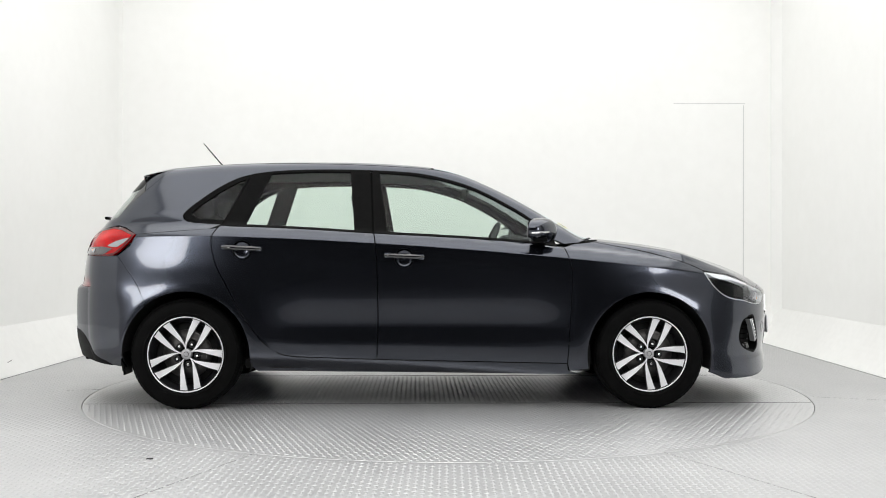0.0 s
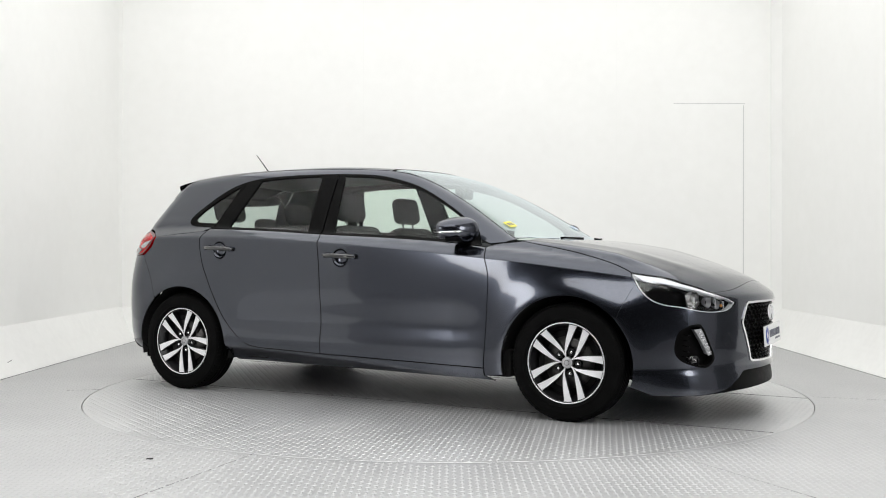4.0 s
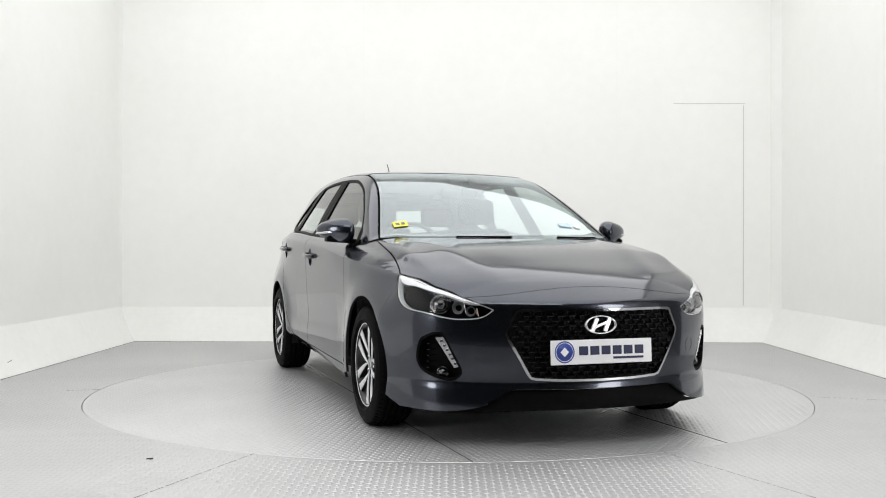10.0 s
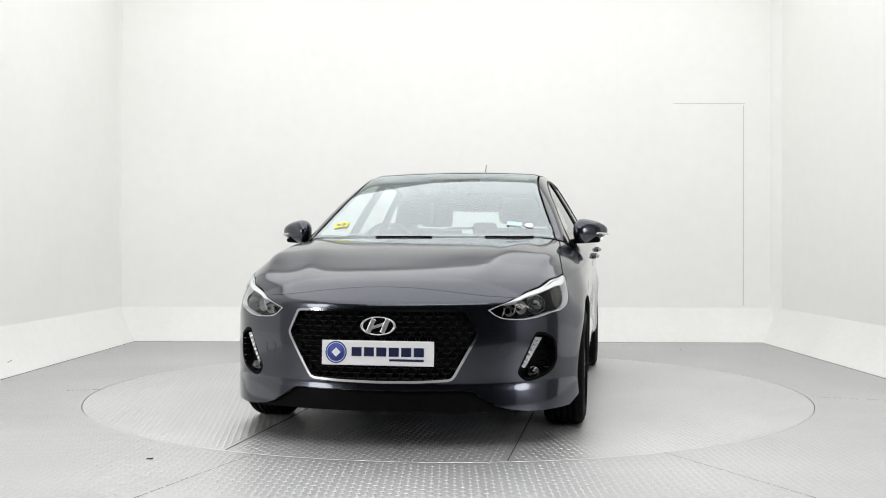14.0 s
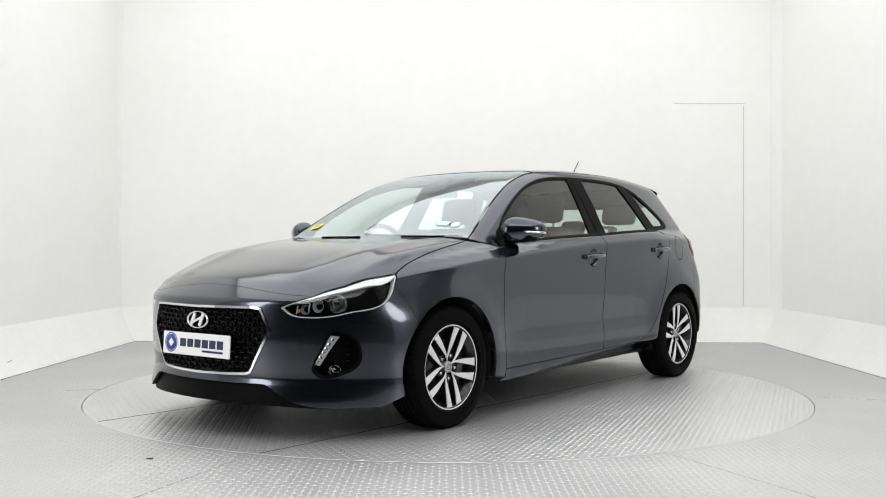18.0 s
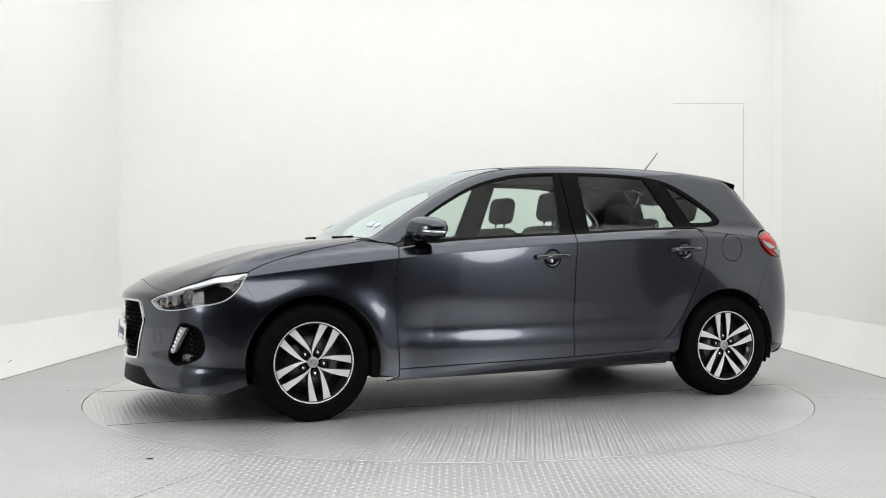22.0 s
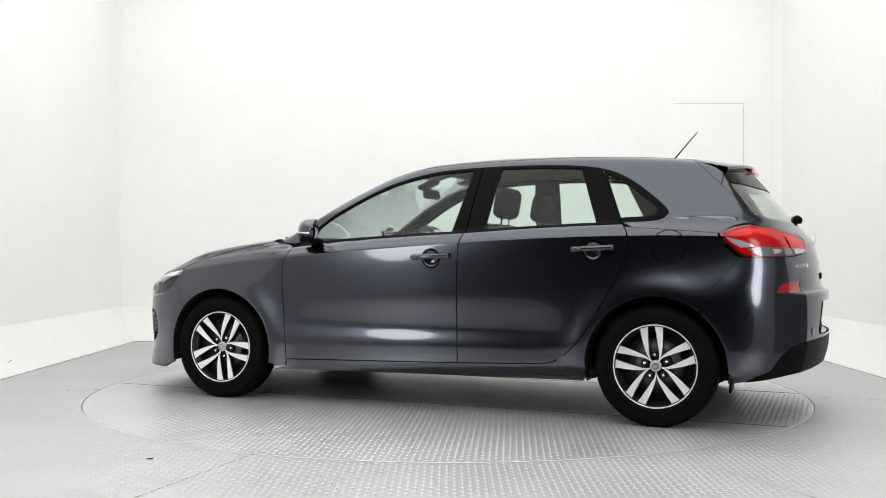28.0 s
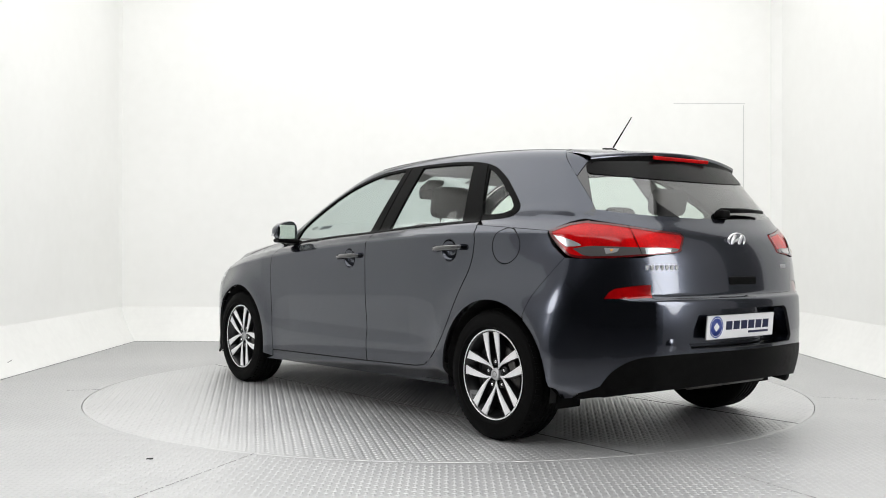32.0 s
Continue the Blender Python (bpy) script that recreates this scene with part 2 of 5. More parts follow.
def hall():
    x0, x1, y0, y1 = -HX, HX, HY, YOPEN
    quads = {
        "wall_south": [(x0, y0, 0), (x1, y0, 0), (x1, y0, HZ), (x0, y0, HZ)],
        "wall_hall_west": [(x0, y1, 0), (x0, y0, 0), (x0, y0, HZ), (x0, y1, HZ)],
        "wall_hall_east": [(x1, y0, 0), (x1, y1, 0), (x1, y1, HZ), (x1, y0, HZ)],
        "wall_hall_north_west": [(x0, y1, 0), (-WX - 0.12, y1, 0), (-WX - 0.12, y1, HZ), (x0, y1, HZ)],
        "wall_hall_north_east": [(WX + 0.12, y1, 0), (x1, y1, 0), (x1, y1, HZ), (WX + 0.12, y1, HZ)],
        "wall_hall_header": [(-WX - 0.12, y1, TOP), (WX + 0.12, y1, TOP), (WX + 0.12, y1, HZ), (-WX - 0.12, y1, HZ)],
        "ceiling_hall": [(x0, y0, HZ), (x1, y0, HZ), (x1, y1, HZ), (x0, y1, HZ)],
    }
    for name, q in quads.items():
        ob = new(name, mesh_of(name, q, [(0, 1, 2, 3)], DARK_HALL))
        mod = ob.modifiers.new("thick", "SOLIDIFY")
        mod.thickness, mod.offset = 0.1, 0
        tagged(ob, "plain dark hall behind the open booth", "wall", kind="structure")


hall()

# door leaf let into the back wall: two fine joints
part("door_1", box(0.007, 0.006, 2.02, pose(2.985, YB - 0.002, 1.37)), GROOVE, None)
tagged(bpy.data.objects["door_1"], "upright joint of a flush white door", "door joint", kind="structure")
part("trim", box(0.72, 0.006, 0.006, pose(2.64, YB - 0.002, 2.40)), GROOVE, None)
tagged(bpy.data.objects["trim"], "level joint over a flush white door", "door joint", kind="structure")

# ---- floor and disc of tread plate ----
RD = 2.256


def lugs(name, inside, mat, parent, pitch=0.030, turn=0.0, x0=-3.3, x1=3.3, y0=-4.2, y1=3.3):
    """Raised bars of tread plate, in pairs that cross, as one mesh."""
    xs, ys = np.meshgrid(np.arange(x0, x1, pitch), np.arange(y0, y1, pitch))
    odd = (np.arange(xs.shape[1])[None, :] + np.arange(xs.shape[0])[:, None]) % 2
    px, py, odd = xs.ravel(), ys.ravel(), odd.ravel()
    c, s = math.cos(turn), math.sin(turn)
    px, py = c * px - s * py, s * px + c * py
    keep = inside(px, py)
    px, py, odd = px[keep], py[keep], odd[keep]
    a = turn + np.where(odd == 1, math.pi / 2, 0.0)
    L, B, H = 0.0152, 0.0074, 0.0024
    shape = np.array([(-L, 0, 0), (0, -B, 0), (L, 0, 0), (0, B, 0), (-L * 0.5, 0, H), (0, -B * 0.45, H), (L * 0.5, 0, H), (0, B * 0.45, H)])
    ca, sa = np.cos(a)[:, None], np.sin(a)[:, None]
    vx = px[:, None] + ca * shape[:, 0] - sa * shape[:, 1]
    vy = py[:, None] + sa * shape[:, 0] + ca * shape[:, 1]
    vz = np.broadcast_to(shape[:, 2], vx.shape)
    verts = np.stack([vx, vy, vz], -1).reshape(-1, 3)
    f = np.array([(0, 1, 5, 4), (1, 2, 6, 5), (2, 3, 7, 6), (3, 0, 4, 7), (4, 5, 6, 7)])
    faces = (np.arange(len(px))[:, None, None] * 8 + f).reshape(-1, 4)
    me = bpy.data.meshes.new(name)
    me.vertices.add(len(verts))
    me.vertices.foreach_set("co", verts.ravel())
    me.loops.add(faces.size)
    me.loops.foreach_set("vertex_index", faces.ravel())
    me.polygons.add(len(faces))
    me.polygons.foreach_set("loop_start", np.arange(len(faces)) * 4)
    me.update(calc_edges=True)
    me.materials.append(mat)
    ob = new(name, me)
    ob.parent = parent
    return tagged(ob, kind="stuff")


def ring_floor():
    """Fixed floor with a round opening for the disc."""
    n = 128
    verts, faces = [], []
    r0 = RD + 0.004
    for i in range(n):
        a = 2 * math.pi * i / n
        c, s = math.cos(a), math.sin(a)
        k = min((HX + 0.5) / abs(c) if abs(c) > 1e-6 else 99, (4.25 if s < 0 else 3.6) / abs(s) if abs(s) > 1e-6 else 99)
        verts += [(r0 * c, r0 * s, 0), (k * c, k * s, 0), (r0 * c, r0 * s, -0.06)]
    for i in range(n):
        j = (i + 1) % n
        faces += [(3 * i, 3 * i + 1, 3 * j + 1, 3 * j), (3 * i, 3 * j, 3 * j + 2, 3 * i + 2)]
    return tagged(new("floor", mesh_of("floor", verts, faces, PLATE)), "grey aluminium tread plate floor of the booth", "floor", kind="structure")


floor = ring_floor()
# unseen floor, added dark so the car's lower panels mirror little light
hall_floor = new("floor_hall", mesh_of("floor_hall", [(-HX - 0.5, -11.5, -0.004), (HX + 0.5, -11.5, -0.004), (HX + 0.5, -3.9, -0.004), (-HX - 0.5, -3.9, -0.004)], [(0, 1, 2, 3)], HALL_FLOOR))
tagged(hall_floor, "unseen hall floor, set dark to keep the car's reflections dark", "floor", kind="structure")
lugs("floor_tread", lambda x, y: (x * x + y * y > (RD + 0.03) ** 2) & (np.abs(x) < WX - CD - 0.02) & (y < YB - CD - 0.03) & (y > -3.6), PLATE, floor)
tagged(bpy.data.objects["floor_tread"], "raised bars of the tread plate")
pit = tagged(new("pit_floor", mesh_of("pit_floor", [(-2.5, -2.5, -0.06), (2.5, -2.5, -0.06), (2.5, 2.5, -0.06), (-2.5, 2.5, -0.06)], [(0, 1, 2, 3)], SEAM)), "dark pit under the disc", "pit", kind="structure")

disc = new("turntable")
tagged(disc, "round grey tread plate turntable flush with the floor", "turntable")
part("disc_plate", lathe([(0.0, -0.05), (RD, -0.05), (RD, -0.003), (RD - 0.003, 0.0), (0.0, 0.0)], 128, "z", PLATE_DISC, "disc_plate"), None, disc)
bpy.data.objects["disc_plate"].data.polygons.foreach_set("use_smooth", [False] * len(bpy.data.objects["disc_plate"].data.polygons))
# three sheets on the disc, the middle one laid across
lugs("disc_tread", lambda x, y: (x * x + y * y < (RD - 0.02) ** 2) & (np.abs(y) < 0.62), PLATE_DISC, disc, 0.030, 0.0)
lugs("disc_tread", lambda x, y: (x * x + y * y < (RD - 0.02) ** 2) & (np.abs(y) > 0.66), PLATE_DISC, disc, 0.030, radians(18))
for yy in (-0.64, 0.64):
    part("sheet_joint", box(2 * math.sqrt(RD ** 2 - 0.41) - 0.02, 0.005, 0.002, pose(0, yy, 0.0005)), SEAM, disc)
# joints between the fixed sheets
for x0, y0, x1, y1 in ((0.973, -2.04, 1.40, -2.95), (-0.86, -2.09, -1.15, -2.9), (2.27, -0.35, 2.7, -0.5), (-2.26, -0.1, -2.45, -0.16)):
    d = math.hypot(x1 - x0, y1 - y0)
    part("floor_joint", box(d, 0.003, 0.002, pose((x0 + x1) / 2, (y0 + y1) / 2, 0.0005, 0, 0, math.degrees(math.atan2(y1 - y0, x1 - x0)))), JOINT, floor)

# thin dark line where the skirting meets the floor, panel joints in the back wall, scuffs and grit
for s in (-1, 1):
    part("skirting_joint", box(0.005, YB - CD - YOPEN, 0.003, pose(s * (WX - CD - 0.006), (YB - CD + YOPEN) / 2, 0.002)), JOINT, floor)
part("skirting_joint", box(2 * (WX - CD), 0.005, 0.003, pose(0, YB - CD - 0.006, 0.002)), JOINT, floor)
north = bpy.data.objects["wall_north"]
for x in (-0.86, 1.70):
    part("panel_joint", box(0.003, 0.004, TOP - CZ, pose(x, YB + 0.0005, (TOP + CZ) / 2)), JOINT_WHITE, north)
for k in range(9):
    x, y = random.uniform(-2.6, 2.6), random.uniform(-2.9, 2.6)
    if x * x + y * y > (RD + 0.1) ** 2:
        g = part("grit", box(random.uniform(0.006, 0.016), random.uniform(0.005, 0.009), 0.004, pose(x, y, 0.002, 0, 0, random.uniform(0, 180)), 0.0015, 1), SEAM, floor)
part("grit", box(0.030, 0.011, 0.006, pose(-1.284, -2.212, 0.003, 0, 0, 25), 0.002, 1), SEAM, floor)
for x, y, z, w in ((-WX + CD * 0.74, 0.62, 0.10, 0.07),):
    part("scuff", box(0.004, w, 0.004, pose(x, y, z, 8, 0, 0)), JOINT, bpy.data.objects["baseboard"])

# ---- the car's skin: one smooth body, described by its plan, profile and sections ----
from mathutils.geometry import delaunay_2d_cdt


def curve(xs, ys, free=False):
    """Smooth curve through a few points, monotone between them unless free; holds its end slopes."""
    xs, ys = np.array(xs, float), np.array(ys, float)
    h, d = np.diff(xs), np.diff(ys) / np.diff(xs)
    m = np.empty_like(xs)
    m[0], m[-1] = d[0], d[-1]
    w1, w2 = 2 * h[1:] + h[:-1], h[1:] + 2 * h[:-1]
    same = d[:-1] * d[1:] > 0
    with np.errstate(divide="ignore", invalid="ignore"):
        m[1:-1] = np.where(same, (w1 + w2) / (w1 / d[:-1] + w2 / d[1:]), 0)

    if free:
        m[1:-1] = (h[1:] * d[:-1] + h[:-1] * d[1:]) / (h[1:] + h[:-1])

    def f(x):
        x = np.asarray(x, float)
        i = np.clip(np.searchsorted(xs, x) - 1, 0, len(h) - 1)
        s = (x - xs[i]) / h[i]
        lo, hi = s < 0, s > 1
        t = np.clip(s, 0, 1)
        y = (2 * t ** 3 - 3 * t ** 2 + 1) * ys[i] + (t ** 3 - 2 * t ** 2 + t) * h[i] * m[i] + (-2 * t ** 3 + 3 * t ** 2) * ys[i + 1] + (t ** 3 - t ** 2) * h[i] * m[i + 1]
        return y + np.where(lo, s * h[i] * m[i], 0) + np.where(hi, (s - 1) * h[i] * m[i + 1], 0)
    return f


AXLE_F, AXLE_R, HUB_Z, HUB_Y = 1.325, -1.325, 0.306, 0.884
crease = curve([-2.1, -1.62, -1.17, -0.25, 0.87, 1.17, 1.7, 2.2], [0.955, 0.982, 0.985, 0.948, 0.862, 0.832, 0.765, 0.68], True)
half = curve([-2.3, -1.95, -1.62, -1.3, -0.3, 0.6, 1.3, 1.7, 2.0, 2.3], [0.775, 0.850, 0.894, 0.908, 0.902, 0.902, 0.908, 0.878, 0.826, 0.77])
flank = curve([-0.95, -0.75, -0.66, -0.58, -0.50, -0.40, -0.2, -0.03, -0.004, 0.004, 0.03, 0.058, 0.085], [-0.25, -0.105, -0.020, -0.014, -0.012, -0.010, -0.006, -0.001, -0.001, -0.004, -0.029, -0.058, -0.090])
belt_y = curve([-2.2, -1.9, -1.5, -1.0, -0.2, 0.5, 0.9, 1.3], [0.62, 0.685, 0.755, 0.795, 0.808, 0.800, 0.785, 0.77], True)
roof_z = curve([-2.0, -1.75, -1.5, -1.27, -1.0, -0.6, -0.3, 0.0, 0.3, 0.6], [1.345, 1.390, 1.420, 1.441, 1.455, 1.462, 1.458, 1.440, 1.405, 1.355], True)
screen_z = curve([0.0, 0.2, 0.35, 0.6, 0.97, 1.12, 1.4], [1.50, 1.425, 1.362, 1.248, 1.042, 0.952, 0.78])
hood_z = curve([0.6, 0.9, 1.08, 1.25, 1.53, 1.79, 2.06, 2.16, 2.26, 2.4], [1.03, 1.005, 0.985, 0.966, 0.921, 0.856, 0.770, 0.714, 0.640, 0.50])
nose_x = curve([0.05, 0.12, 0.18, 0.26, 0.30, 0.40, 0.5, 0.6, 0.66, 0.72, 0.85, 1.0], [2.230, 2.236, 2.236, 2.226, 2.216, 2.226, 2.232, 2.230, 2.228, 2.224, 2.212, 2.19])
tail_x = curve([0.1, 0.2, 0.3, 0.4, 0.55, 0.68, 0.75, 0.85, 0.95, 1.05, 1.2, 1.35, 1.5], [1.985, 2.04, 2.085, 2.108, 2.114, 2.110, 2.103, 2.090, 2.062, 1.985, 1.860, 1.735, 1.61])


def smax(a, b, k):
    h = np.maximum(k - np.abs(a - b), 0) / k
    return np.maximum(a, b) + h * h * k / 4


def smin(a, b, k):
    return -smax(-a, -b, k)


def width_at(x, z):
    u = z - crease(x)
    low = half(x) + flank(np.minimum(u, 0.085))
    for ax in (AXLE_F, AXLE_R):
        r = np.hypot(x - ax, z - HUB_Z)
        low = low + 0.015 * np.exp(-((r - 0.37) / np.where(r > 0.37, 0.10, 0.06)) ** 2)
        s = np.clip((z - 0.64) / 0.26, 0, 1)
        low = low - 0.016 * np.exp(-((x - ax) / 0.40) ** 2) * s * s * (3 - 2 * s)
    # the shoulder draws in towards the tail
    s = np.clip((z - 0.62) / 0.36, 0, 1)
    low = low - 0.075 * np.clip((-1.0 - x) / 0.7, 0, 1.4) ** 1.4 * s * s * (3 - 2 * s)
    s = np.clip((z - 0.56) / 0.24, 0, 1)
    low = low - 0.062 * np.clip((x - 1.0) / 0.66, 0, 1.3) ** 1.4 * s * s * (3 - 2 * s)
    # door hollow between the wheels
    low = low - 0.011 * np.exp(-((z - 0.475) / np.where(z > 0.475, 0.13, 0.065)) ** 2) * np.clip((0.95 - np.abs(x)) / 0.3, 0, 1)
    zb = crease(x) + 0.085
    v = np.maximum(z - zb, 0)
    up = belt_y(x) - 0.53 * v - 0.20 * v * v
    back = np.clip((-1.15 - x) / 0.3, 0, 1)
    t = np.clip((u - 0.045 + 0.03 * back) / (0.05 + 0.09 * back), 0, 1)
    t = t * t * (3 - 2 * t)
    return low * (1 - t) + up * t


def sweep(y):
    y = np.abs(y)
    return 0.42 * y ** 2 + 0.35 * y ** 6


def body(x, y, z):
    """Below nought inside the body."""
    ay = np.abs(y)
    side = ay - width_at(x, z)
    front = x - (nose_x(z) - sweep(y))
    ledge = 0.034 / (1 + np.exp((z - 0.692) / 0.005)) * np.clip((0.72 - ay) / 0.16, 0, 1)
    rear = -x - (tail_x(z) + ledge - 0.30 * y ** 2 - 0.20 * ay ** 6)
    bend = 0.19 * y ** 2
    hood = hood_z(x + 0.85 * sweep(y) * np.clip((x - 1.55) / 0.45, 0, 1)) - 0.004 - 0.015 * y ** 2 - 0.055 * ay ** 4 + 0.007 * np.exp(-((ay - 0.62 + 0.20 * (x - 1.05)) / 0.075) ** 2) * np.clip((2.1 - x) / 0.3, 0, 1)
    screen = screen_z(x + bend + 0.012) - 0.02 * y ** 2
    roof = roof_z(x) - 0.003 - 0.075 * y ** 2
    top = z - smin(roof, smax(hood, screen, 0.02), 0.05)
    f = smax(side, front, 0.12)
    f = smax(f, rear, 0.11)
    return smax(f, top, 0.055 - 0.037 * np.clip((x - 1.9) / 0.15, 0, 1))


def slope(p, e=0.0015):
    g = np.stack([body(p[:, 0] + e, p[:, 1], p[:, 2]) - body(p[:, 0] - e, p[:, 1], p[:, 2]),
                  body(p[:, 0], p[:, 1] + e, p[:, 2]) - body(p[:, 0], p[:, 1] - e, p[:, 2]),
                  body(p[:, 0], p[:, 1], p[:, 2] + e) - body(p[:, 0], p[:, 1], p[:, 2] - e)], -1)
    return g / (np.linalg.norm(g, axis=1, keepdims=True) + 1e-12)


def land(start, way, reach=2.6, steps=60):
    """Where rays from outside first meet the body."""
    start, way = np.asarray(start, float), np.asarray(way, float)
    s = np.linspace(0, reach, steps)
    p = start[:, None, :] + s[None, :, None] * way
    f = body(p[..., 0], p[..., 1], p[..., 2])
    hit = f < 0
    i = np.where(hit.any(1), hit.argmax(1), f.argmin(1))
    hi, lo = s[i], s[np.maximum(i - 1, 0)]
    for _ in range(17):
        mid = (lo + hi) / 2
        q = start + mid[:, None] * way
        neg = body(q[:, 0], q[:, 1], q[:, 2]) < 0
        hi, lo = np.where(neg, mid, hi), np.where(neg, lo, mid)
    return start + hi[:, None] * way


SIDE, TOPW, FRONT, REAR = np.array([0, -1.0, 0]), np.array([0, 0, -1.0]), np.array([-1.0, 0, 0]), np.array([1.0, 0, 0])


def unit(*v):
    v = np.array(v, float)
    return v / np.linalg.norm(v)


FDIAG, RDIAG, RAIL = unit(-0.8, -0.6, 0), unit(0.8, -0.6, 0), unit(0, -0.85, -0.52)


def on_side(*xz):
    a = np.array(xz, float).reshape(-1, 2)
    return land(np.stack([a[:, 0], 1.5 + 0 * a[:, 0], a[:, 1]], -1), SIDE)


def on_top(*xy):
    a = np.array(xy, float).reshape(-1, 2)
    return land(np.stack([a[:, 0], a[:, 1], 2.2 + 0 * a[:, 0]], -1), TOPW)


def on_front(*yz):
    a = np.array(yz, float).reshape(-1, 2)
    return land(np.stack([3.0 + 0 * a[:, 0], a[:, 0], a[:, 1]], -1), FRONT)


def on_rear(*yz):
    a = np.array(yz, float).reshape(-1, 2)
    return land(np.stack([-3.0 + 0 * a[:, 0], a[:, 0], a[:, 1]], -1), REAR)


def bow(points, n=8):
    """Smooth (Catmull-Rom) line through the points given."""
    p = np.array(points, float)
    p = np.vstack([2 * p[0] - p[1], p, 2 * p[-1] - p[-2]])
    out = []
    for i in range(1, len(p) - 2):
        for t in np.arange(n) / n:
            out.append(0.5 * (2 * p[i] + (p[i + 1] - p[i - 1]) * t + (2 * p[i - 1] - 5 * p[i] + 4 * p[i + 1] - p[i + 2]) * t ** 2 + (3 * p[i] - p[i - 1] - 3 * p[i + 1] + p[i + 2]) * t ** 3))
    out.append(p[-2])
    return np.array(out)


def join(*runs):
    return np.vstack(runs)


def lift(p2, where):
    return where(*np.asarray(p2).ravel())


def arc(cx, cz, r, a0, a1, n=24):
    a = np.radians(np.linspace(a0, a1, n))
    return np.stack([cx + r * np.cos(a), cz + r * np.sin(a)], -1)


def frame_of(way):
    e1 = np.cross(way, [0, 0, 1.0]) if abs(way[2]) < 0.9 else np.array([1.0, 0, 0])
    e1 /= np.linalg.norm(e1)
    return e1, np.cross(e1, way)


def dense(loop, h):
    out = []
    for a, b in zip(loop, np.roll(loop, -1, 0)):
        n = max(1, int(np.ceil(np.linalg.norm(b - a) / h)))
        out += [a + (b - a) * k / n for k in range(n)]
    return np.array(out)


def area2(loop):
    x, y = loop[:, 0], loop[:, 1]
    return 0.5 * np.sum(x * np.roll(y, -1) - np.roll(x, -1) * y)


def shrink(loop, d):
    """The loop drawn in by d (out if it winds clockwise)."""
    if d == 0:
        return loop
    keep = np.linalg.norm(loop - np.roll(loop, 1, 0), axis=1) > 1e-5
    loop = loop[keep]
    a, b = loop - np.roll(loop, 1, 0), np.roll(loop, -1, 0) - loop
    a, b = a / np.linalg.norm(a, axis=1, keepdims=True), b / np.linalg.norm(b, axis=1, keepdims=True)
    na, nb = np.stack([-a[:, 1], a[:, 0]], -1), np.stack([-b[:, 1], b[:, 0]], -1)
    n = na + nb
    n = n / (np.linalg.norm(n, axis=1, keepdims=True) + 1e-9)
    k = np.clip(np.sum(n * na, axis=1), 0.5, 1)
    return loop + n * (d / k)[:, None]


def within(pts, loops):
    c = np.zeros(len(pts), bool)
    x, y = pts[:, 0], pts[:, 1]
    for lp in loops:
        for (x0, y0), (x1, y1) in zip(lp, np.roll(lp, -1, 0)):
            if y0 != y1:
                c ^= ((y0 > y) != (y1 > y)) & (x < (x1 - x0) * (y - y0) / (y1 - y0) + x0)
    return c


